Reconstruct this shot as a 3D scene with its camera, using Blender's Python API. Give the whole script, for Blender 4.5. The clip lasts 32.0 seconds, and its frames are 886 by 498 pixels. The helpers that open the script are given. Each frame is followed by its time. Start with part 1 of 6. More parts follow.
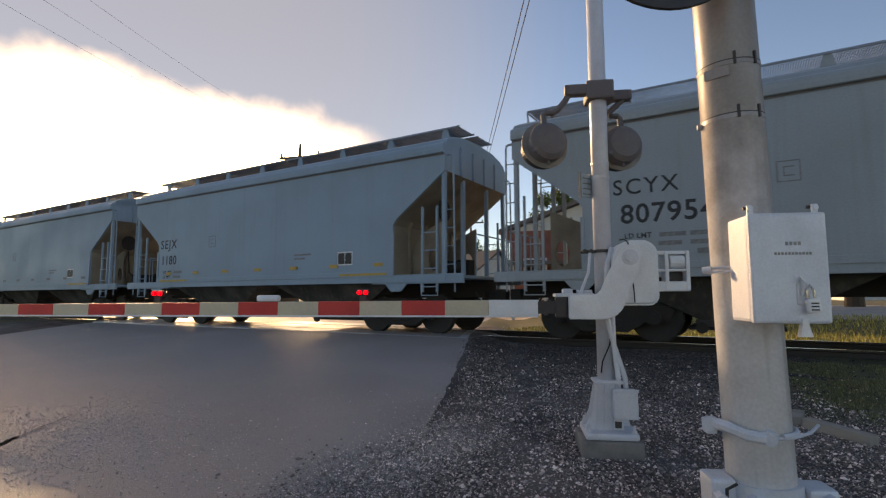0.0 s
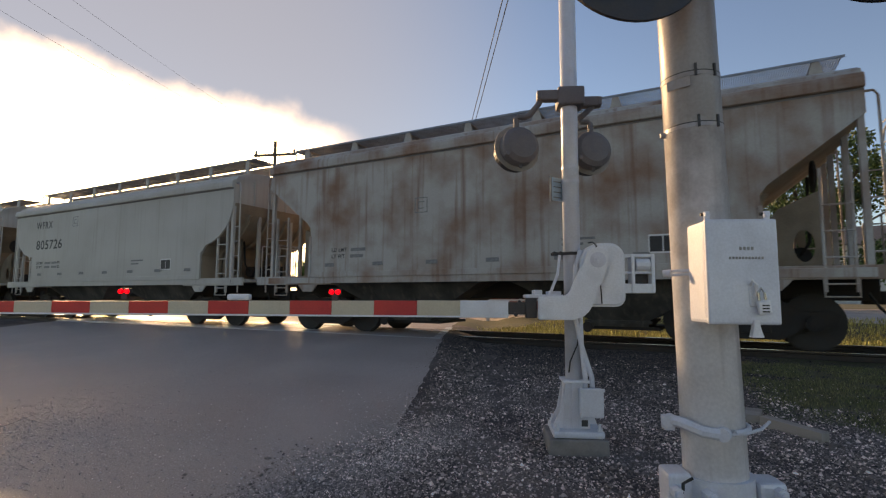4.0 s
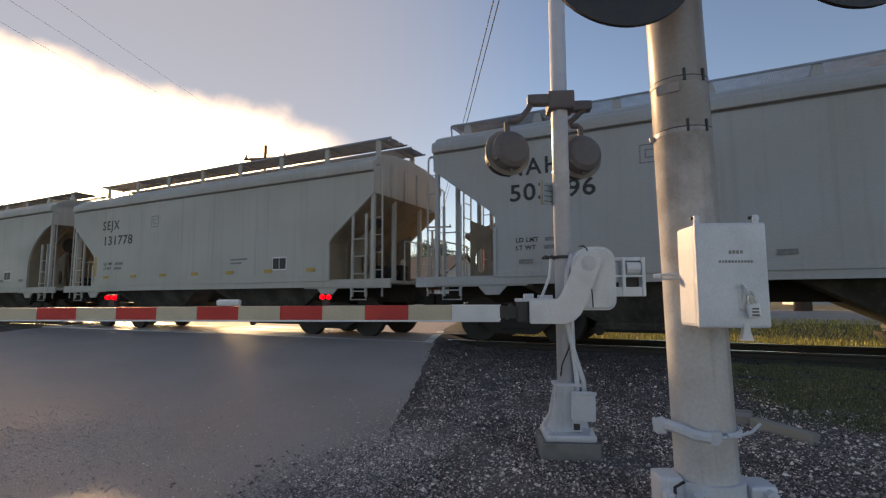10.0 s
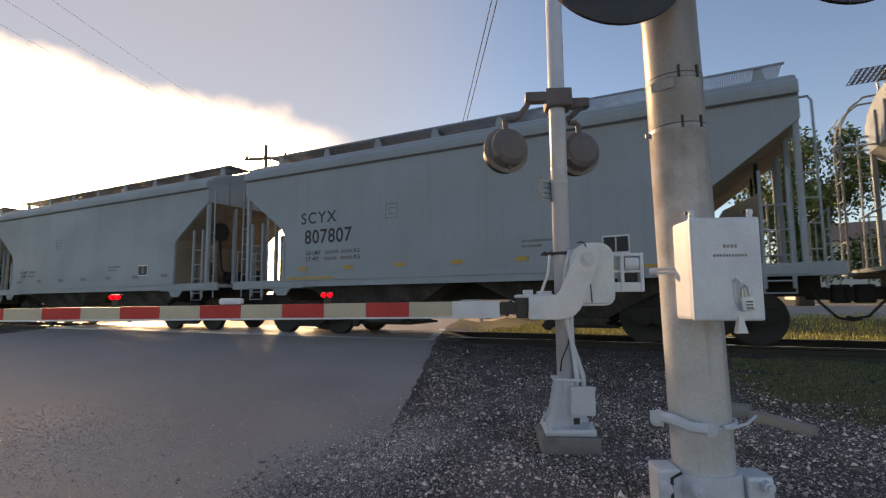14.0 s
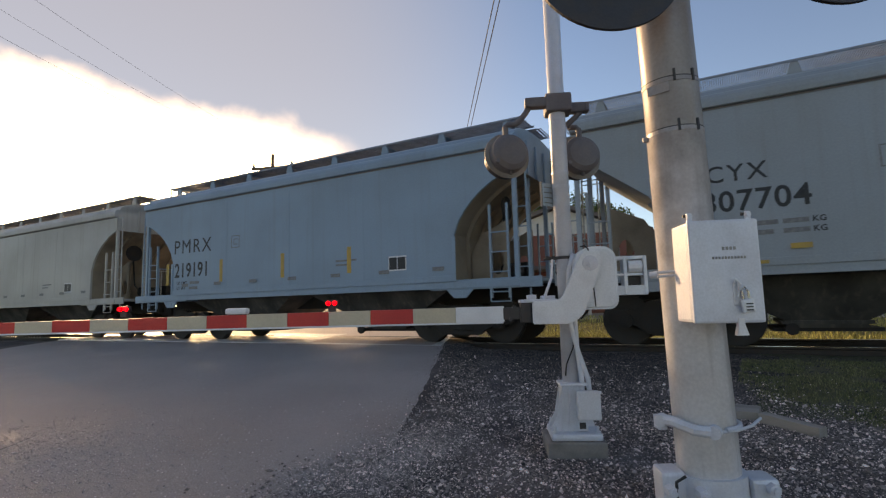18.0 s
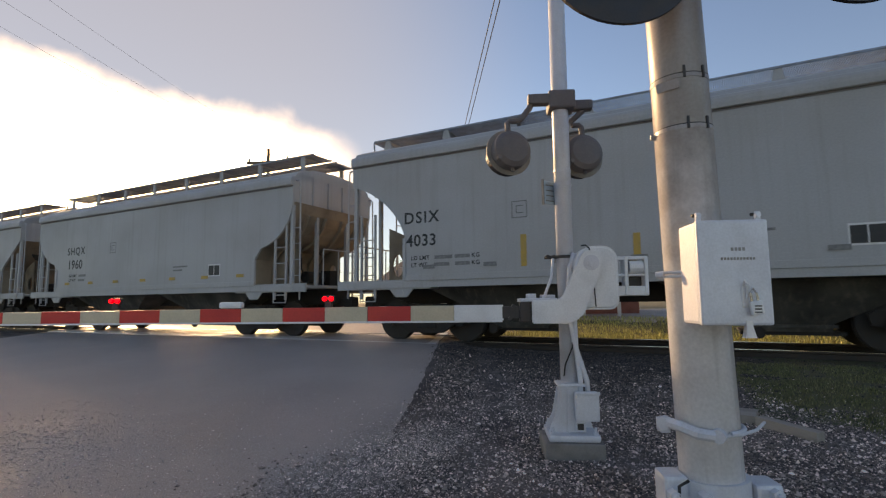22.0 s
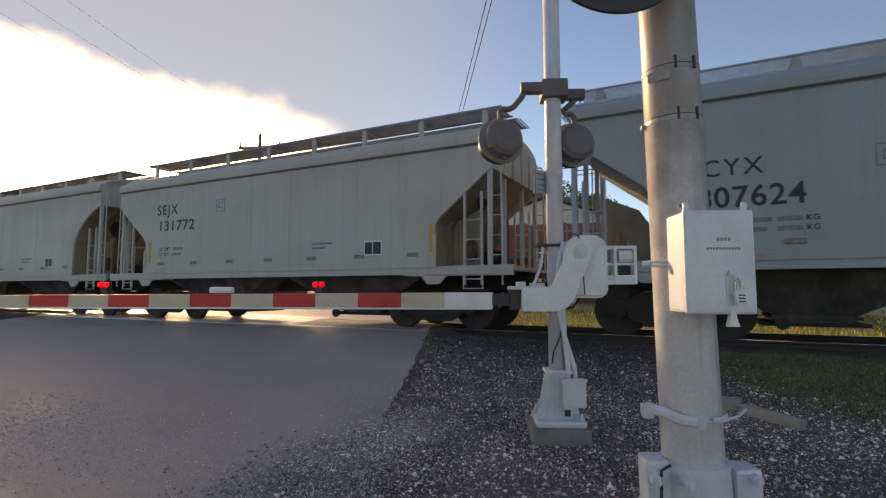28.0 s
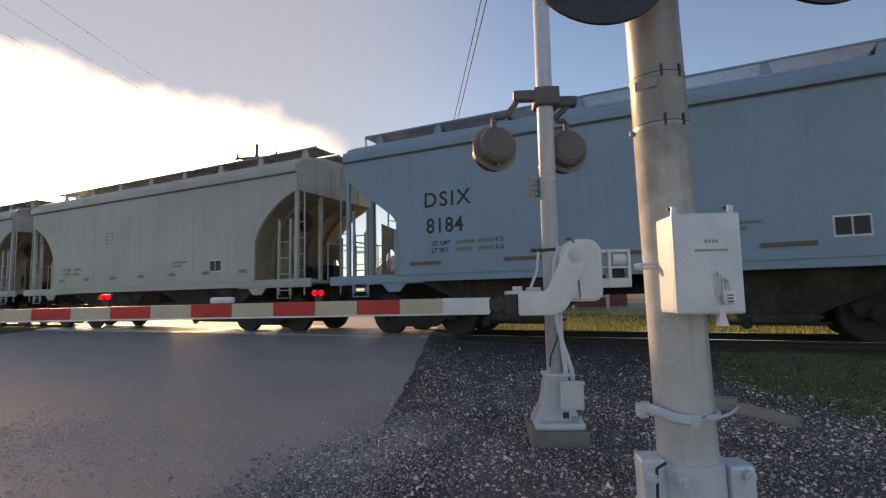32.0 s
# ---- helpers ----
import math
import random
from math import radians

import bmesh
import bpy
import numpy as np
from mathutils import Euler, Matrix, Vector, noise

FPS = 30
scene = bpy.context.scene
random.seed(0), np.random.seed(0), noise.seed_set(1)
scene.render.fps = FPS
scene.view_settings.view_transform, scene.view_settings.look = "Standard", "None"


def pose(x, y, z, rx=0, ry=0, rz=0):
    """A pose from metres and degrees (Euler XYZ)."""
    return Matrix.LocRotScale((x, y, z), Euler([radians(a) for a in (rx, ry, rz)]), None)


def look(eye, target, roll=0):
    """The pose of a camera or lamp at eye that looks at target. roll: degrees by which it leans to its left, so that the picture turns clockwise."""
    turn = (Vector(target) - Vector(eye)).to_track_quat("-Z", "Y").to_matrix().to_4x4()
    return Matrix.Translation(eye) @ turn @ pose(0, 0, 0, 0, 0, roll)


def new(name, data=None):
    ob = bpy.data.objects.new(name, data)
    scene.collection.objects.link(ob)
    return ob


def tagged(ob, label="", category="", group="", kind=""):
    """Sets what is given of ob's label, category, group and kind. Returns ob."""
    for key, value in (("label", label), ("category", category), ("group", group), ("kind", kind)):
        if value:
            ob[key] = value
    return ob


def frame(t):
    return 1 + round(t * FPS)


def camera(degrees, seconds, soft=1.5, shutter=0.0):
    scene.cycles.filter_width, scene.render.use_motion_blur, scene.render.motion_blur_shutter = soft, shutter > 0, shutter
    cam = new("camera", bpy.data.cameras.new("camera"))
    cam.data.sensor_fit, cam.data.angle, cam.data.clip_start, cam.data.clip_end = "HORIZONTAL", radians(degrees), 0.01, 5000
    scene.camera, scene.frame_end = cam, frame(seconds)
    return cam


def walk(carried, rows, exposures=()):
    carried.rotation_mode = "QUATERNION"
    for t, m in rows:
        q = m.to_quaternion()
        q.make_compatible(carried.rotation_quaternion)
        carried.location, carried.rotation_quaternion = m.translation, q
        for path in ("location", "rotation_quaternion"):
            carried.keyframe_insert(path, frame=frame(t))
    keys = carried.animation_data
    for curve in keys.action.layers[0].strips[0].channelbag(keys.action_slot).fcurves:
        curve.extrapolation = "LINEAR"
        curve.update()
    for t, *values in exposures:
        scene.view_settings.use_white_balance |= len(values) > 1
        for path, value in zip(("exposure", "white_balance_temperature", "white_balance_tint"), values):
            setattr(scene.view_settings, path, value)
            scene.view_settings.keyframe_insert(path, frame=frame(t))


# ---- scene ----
cam = camera(82.0, 32.0, soft=1.25, shutter=0.06)
PATH = [
    (0, (0.0, -9.242, 0.742), (-1.121, -7.596, 0.927), -0.2),
    (0.5, (0.007, -9.239, 0.741), (-1.113, -7.593, 0.926), -0.1),
    (1, (0.026, -9.243, 0.738), (-1.084, -7.591, 0.927), 0.3),
    (1.5, (0.032, -9.244, 0.738), (-1.067, -7.583, 0.925), 0.5),
    (2, (0.036, -9.243, 0.737), (-1.048, -7.573, 0.925), 0.5),
    (2.5, (0.039, -9.248, 0.738), (-1.031, -7.569, 0.926), 0.4),
    (3, (0.036, -9.254, 0.735), (-1.023, -7.568, 0.922), 0.5),
    (3.5, (0.042, -9.256, 0.739), (-1.007, -7.564, 0.925), 0.4),
    (5.5, (0.065, -9.28, 0.739), (-0.972, -7.58, 0.929), 0.1),
    (6, (0.063, -9.268, 0.744), (-0.974, -7.569, 0.936), 0.1),
    (6.5, (0.063, -9.276, 0.746), (-0.975, -7.577, 0.943), 0.1),
    (7, (0.058, -9.273, 0.75), (-0.978, -7.573, 0.948), 0.3),
    (7.5, (0.052, -9.27, 0.744), (-0.982, -7.57, 0.944), 0.3),
    (8, (0.056, -9.258, 0.745), (-0.977, -7.558, 0.946), 0.3),
    (8.5, (0.052, -9.245, 0.744), (-0.977, -7.541, 0.943), 0.3),
    (9, (0.045, -9.258, 0.73), (-0.977, -7.551, 0.936), 0.3),
    (9.5, (0.043, -9.248, 0.742), (-0.976, -7.538, 0.94), 0.1),
    (10, (0.048, -9.253, 0.748), (-0.966, -7.541, 0.948), -0.1),
    (10.5, (0.056, -9.26, 0.745), (-0.957, -7.547, 0.946), -0.1),
    (11, (0.055, -9.262, 0.75), (-0.956, -7.548, 0.951), -0.0),
    (11.5, (0.048, -9.259, 0.752), (-0.96, -7.544, 0.954), -0.1),
    (12, (0.054, -9.25, 0.746), (-0.95, -7.532, 0.942), -0.0),
    (12.5, (0.068, -9.259, 0.733), (-0.934, -7.539, 0.927), 0.0),
    (13, (0.087, -9.266, 0.754), (-0.918, -7.547, 0.938), -0.4),
    (13.5, (0.08, -9.286, 0.735), (-0.93, -7.57, 0.929), -0.4),
    (14, (0.08, -9.277, 0.737), (-0.94, -7.567, 0.93), -0.6),
    (14.5, (0.079, -9.267, 0.741), (-0.951, -7.564, 0.935), -0.8),
    (16.5, (0.101, -9.266, 0.75), (-0.944, -7.574, 0.958), -1.2),
    (17, (0.106, -9.267, 0.746), (-0.938, -7.574, 0.955), -1.5),
    (17.5, (0.116, -9.273, 0.744), (-0.929, -7.58, 0.956), -1.6),
    (18, (0.126, -9.274, 0.745), (-0.918, -7.581, 0.959), -1.6),
    (18.5, (0.122, -9.28, 0.743), (-0.921, -7.587, 0.958), -1.5),
    (19, (0.1, -9.257, 0.747), (-0.939, -7.562, 0.965), -1.5),
    (19.5, (0.083, -9.242, 0.745), (-0.955, -7.546, 0.961), -1.5),
    (20, (0.067, -9.236, 0.741), (-0.968, -7.538, 0.956), -1.5),
    (20.5, (0.056, -9.223, 0.74), (-0.975, -7.523, 0.953), -1.4),
    (21, (0.061, -9.235, 0.736), (-0.967, -7.532, 0.948), -1.0),
    (21.5, (0.068, -9.246, 0.738), (-0.959, -7.542, 0.946), -0.8),
    (22, (0.058, -9.242, 0.739), (-0.968, -7.537, 0.946), -0.6),
    (22.5, (0.059, -9.24, 0.743), (-0.97, -7.537, 0.947), -0.4),
    (23, (0.057, -9.236, 0.738), (-0.976, -7.534, 0.935), -0.3),
    (23.5, (0.056, -9.229, 0.736), (-0.973, -7.525, 0.933), -0.3),
    (24, (0.051, -9.231, 0.731), (-0.976, -7.526, 0.927), -0.2),
    (24.5, (0.047, -9.23, 0.73), (-0.978, -7.523, 0.922), -0.2),
    (25, (0.044, -9.224, 0.732), (-0.98, -7.516, 0.919), -0.3),
    (25.5, (0.046, -9.231, 0.731), (-0.977, -7.522, 0.911), -0.3),
    (27.5, (0.056, -9.225, 0.729), (-0.953, -7.506, 0.893), 0.0),
    (28, (0.075, -9.247, 0.73), (-0.927, -7.524, 0.891), 0.0),
    (28.5, (0.091, -9.271, 0.728), (-0.908, -7.546, 0.889), 0.1),
    (29, (0.09, -9.275, 0.732), (-0.903, -7.547, 0.895), -0.2),
    (29.5, (0.087, -9.265, 0.731), (-0.905, -7.535, 0.894), -0.3),
    (30, (0.096, -9.256, 0.732), (-0.891, -7.525, 0.898), -0.9),
    (30.5, (0.108, -9.27, 0.736), (-0.877, -7.537, 0.906), -1.0),
    (31, (0.131, -9.271, 0.736), (-0.862, -7.544, 0.912), -1.1),
    (31.5, (0.139, -9.287, 0.735), (-0.855, -7.561, 0.915), -1.3),
    (32, (0.118, -9.299, 0.726), (-0.877, -7.574, 0.912), -1.1),
]
walk(cam, [(t, look(eye, target, roll)) for t, eye, target, roll in PATH], exposures=[(0, 0.72, 9700, 18), (11, 0.67, 9700, 18), (14, 0.82, 9700, 18), (32, 0.82, 9700, 18)])

# ---- light ----
SUN = Vector((-0.893, 0.394, 0.268)).normalized()


def make_world():
    world = bpy.data.worlds.new("sky")
    scene.world = world
    world.use_nodes = True
    nt = world.node_tree
    nt.nodes.clear()
    N, link = nt.nodes.new, nt.links.new
    out, bg = N("ShaderNodeOutputWorld"), N("ShaderNodeBackground")
    sky = N("ShaderNodeTexSky")
    sky.sky_type, sky.sun_disc = "NISHITA", False
    sky.sun_elevation = math.asin(SUN.z)
    sky.sun_rotation = math.atan2(SUN.x, SUN.y)
    sky.air_density, sky.dust_density, sky.ozone_density = 0.9, 0.0, 1.5
    scaled = N("ShaderNodeMixRGB")
    scaled.blend_type, scaled.inputs[0].default_value = "MULTIPLY", 1.0
    scaled.inputs[2].default_value = (0.089, 0.104, 0.126, 1)
    link(sky.outputs[0], scaled.inputs[1])
    # the sunlit cloud bank round the sun
    co = N("ShaderNodeTexCoord")
    dot = N("ShaderNodeVectorMath")
    dot.operation = "DOT_PRODUCT"
    dot.inputs[1].default_value = SUN
    link(co.outputs["Generated"], dot.inputs[0])
    slope = N("ShaderNodeVectorMath")
    slope.operation = "DOT_PRODUCT"
    slope.inputs[1].default_value = (-0.690, 0.334, -0.643)
    link(co.outputs["Generated"], slope.inputs[0])
    noise_1 = N("ShaderNodeTexNoise")
    noise_1.inputs["Scale"].default_value, noise_1.inputs["Detail"].default_value = 7.0, 7.0
    link(co.outputs["Generated"], noise_1.inputs["Vector"])
    edge = N("ShaderNodeMath")
    edge.operation, edge.inputs[1].default_value = "MULTIPLY_ADD", 0.10
    link(noise_1.outputs["Fac"], edge.inputs[0])
    link(slope.outputs["Value"], edge.inputs[2])
    bank = N("ShaderNodeMapRange")
    bank.interpolation_type = "SMOOTHSTEP"
    for i, v in ((1, 0.510), (2, 0.66), (3, 0.0), (4, 1.0)):
        bank.inputs[i].default_value = v
    link(edge.outputs[0], bank.inputs[0])
    near = N("ShaderNodeMapRange")
    near.interpolation_type = "SMOOTHSTEP"
    for i, v in ((1, 0.90), (2, 0.965), (3, 0.0), (4, 1.0)):
        near.inputs[i].default_value = v
    link(dot.outputs["Value"], near.inputs[0])
    halo = N("ShaderNodeMapRange")
    halo.interpolation_type = "SMOOTHSTEP"
    for i, v in ((1, 0.66), (2, 0.98), (3, 0.0), (4, 0.62)):
        halo.inputs[i].default_value = v
    link(dot.outputs["Value"], halo.inputs[0])
    both = N("ShaderNodeMath")
    both.operation = "MULTIPLY"
    link(bank.outputs[0], both.inputs[0])
    link(near.outputs[0], both.inputs[1])
    cloud = N("ShaderNodeMixRGB")
    cloud.blend_type = "ADD"
    cloud.inputs[2].default_value = (9.5, 7.2, 4.6, 1)
    link(both.outputs[0], cloud.inputs[0])
    haze = N("ShaderNodeMixRGB")
    haze.blend_type = "MIX"
    haze.inputs[2].default_value = (0.29, 0.305, 0.345, 1)
    link(halo.outputs[0], haze.inputs[0])
    link(scaled.outputs[0], haze.inputs[1])
    link(haze.outputs[0], cloud.inputs[1])
    link(cloud.outputs[0], bg.inputs[0])
    bg.inputs[1].default_value = 1.0
    link(bg.outputs[0], out.inputs[0])


make_world()
sun = new("sun", bpy.data.lights.new("sun", "SUN"))
sun.data.energy, sun.data.angle, sun.data.color = 2.25, radians(0.6), (1.0, 0.79, 0.56)
sun.matrix_world = look(SUN * 50, (0, 0, 0))


# ---- materials ----
def material(name, base, rough=0.6, metal=0.0, other=None, amount=0.5, scale=6.0, fine=60.0, bump=0.1, stretch=(1, 1, 1), streak=None, streak_amount=0.5, per_piece=0.0, grit=0.06, rise=None):
    """Base colour with broad patches of another colour, fine grain, relief, and optional vertical streaks."""
    m = bpy.data.materials.new(name)
    m.use_nodes = True
    nt = m.node_tree
    N, link = nt.nodes.new, nt.links.new
    bsdf = nt.nodes["Principled BSDF"]
    other = other or tuple(c * 0.72 for c in base)
    co, mp = N("ShaderNodeTexCoord"), N("ShaderNodeMapping")
    mp.inputs["Scale"].default_value = stretch
    link(co.outputs["Object"], mp.inputs["Vector"])
    broad, grain = N("ShaderNodeTexNoise"), N("ShaderNodeTexNoise")
    for node, s, d in ((broad, scale, 5.0), (grain, fine, 3.0)):
        node.inputs["Scale"].default_value, node.inputs["Detail"].default_value = s, d
        link(mp.outputs[0], node.inputs["Vector"])
    ramp = N("ShaderNodeMapRange")
    for i, v in ((1, 0.42), (2, 0.68), (3, 0.0), (4, amount)):
        ramp.inputs[i].default_value = v
    link(broad.outputs["Fac"], ramp.inputs[0])
    mix = N("ShaderNodeMixRGB")
    mix.inputs[1].default_value, mix.inputs[2].default_value = (*base, 1), (*other, 1)
    link(ramp.outputs[0], mix.inputs[0])
    colour = mix
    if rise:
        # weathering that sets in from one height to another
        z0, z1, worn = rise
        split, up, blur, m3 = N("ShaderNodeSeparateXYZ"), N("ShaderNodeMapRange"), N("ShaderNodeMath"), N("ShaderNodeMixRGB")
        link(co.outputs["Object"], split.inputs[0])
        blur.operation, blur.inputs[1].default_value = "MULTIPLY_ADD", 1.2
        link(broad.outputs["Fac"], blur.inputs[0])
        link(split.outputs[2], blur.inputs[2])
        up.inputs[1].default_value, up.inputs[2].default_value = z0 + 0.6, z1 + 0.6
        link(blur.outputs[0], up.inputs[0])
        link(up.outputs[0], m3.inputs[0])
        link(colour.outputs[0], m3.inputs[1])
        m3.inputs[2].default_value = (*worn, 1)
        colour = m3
    if streak:
        mp2, st = N("ShaderNodeMapping"), N("ShaderNodeTexNoise")
        mp2.inputs["Scale"].default_value = (8.0, 8.0, 0.32)
        link(co.outputs["Object"], mp2.inputs["Vector"])
        link(mp2.outputs[0], st.inputs["Vector"])
        st.inputs["Scale"].default_value, st.inputs["Detail"].default_value = 1.3, 6.0
        sr = N("ShaderNodeMapRange")
        for i, v in ((1, 0.52), (2, 0.78), (3, 0.0), (4, streak_amount)):
            sr.inputs[i].default_value = v
        link(st.outputs["Fac"], sr.inputs[0])
        m2 = N("ShaderNodeMixRGB")
        m2.inputs[2].default_value = (*streak, 1)
        link(sr.outputs[0], m2.inputs[0])
        link(colour.outputs[0], m2.inputs[1])
        colour = m2
    gr = N("ShaderNodeMapRange")
    for i, v in ((1, 0.3), (2, 0.7), (3, 1.0 - grit), (4, 1.0 + grit)):
        gr.inputs[i].default_value = v
    link(grain.outputs["Fac"], gr.inputs[0])
    mul = N("ShaderNodeVectorMath")
    mul.operation = "SCALE"
    link(colour.outputs[0], mul.inputs[0])
    link(gr.outputs[0], mul.inputs["Scale"])
    last = mul
    if per_piece:
        info, pr = N("ShaderNodeNewGeometry"), N("ShaderNodeMapRange")
        few = N("ShaderNodeMath")
        few.operation, few.inputs[1].default_value = "POWER", 1.0 + 3.0 * per_piece
        for i, v in ((1, 0.0), (2, 1.0), (3, 1.0 - 0.6 * per_piece), (4, 1.0 + 2.6 * per_piece)):
            pr.inputs[i].default_value = v
        link(info.outputs["Random Per Island"], few.inputs[0])
        link(few.outputs[0], pr.inputs[0])
        last = N("ShaderNodeVectorMath")
        last.operation = "SCALE"
        link(mul.outputs[0], last.inputs[0])
        link(pr.outputs[0], last.inputs["Scale"])
    link(last.outputs[0], bsdf.inputs["Base Color"])
    rr = N("ShaderNodeMapRange")
    for i, v in ((1, 0.3), (2, 0.7), (3, max(rough - 0.12, 0.05)), (4, min(rough + 0.12, 1.0))):
        rr.inputs[i].default_value = v
    link(broad.outputs["Fac"], rr.inputs[0])
    link(rr.outputs[0], bsdf.inputs["Roughness"])
    bsdf.inputs["Metallic"].default_value = metal
    if bump:
        b = N("ShaderNodeBump")
        b.inputs["Strength"].default_value, b.inputs["Distance"].default_value = bump, 0.01
        link(grain.outputs["Fac"], b.inputs["Height"])
        link(b.outputs[0], bsdf.inputs["Normal"])
    return m


def glowing(name, colour, strength):
    m = bpy.data.materials.new(name)
    m.use_nodes = True
    b = m.node_tree.nodes["Principled BSDF"]
    b.inputs["Base Color"].default_value = (*colour, 1)
    b.inputs["Emission Color"].default_value = (*colour, 1)
    b.inputs["Emission Strength"].default_value = strength
    return m


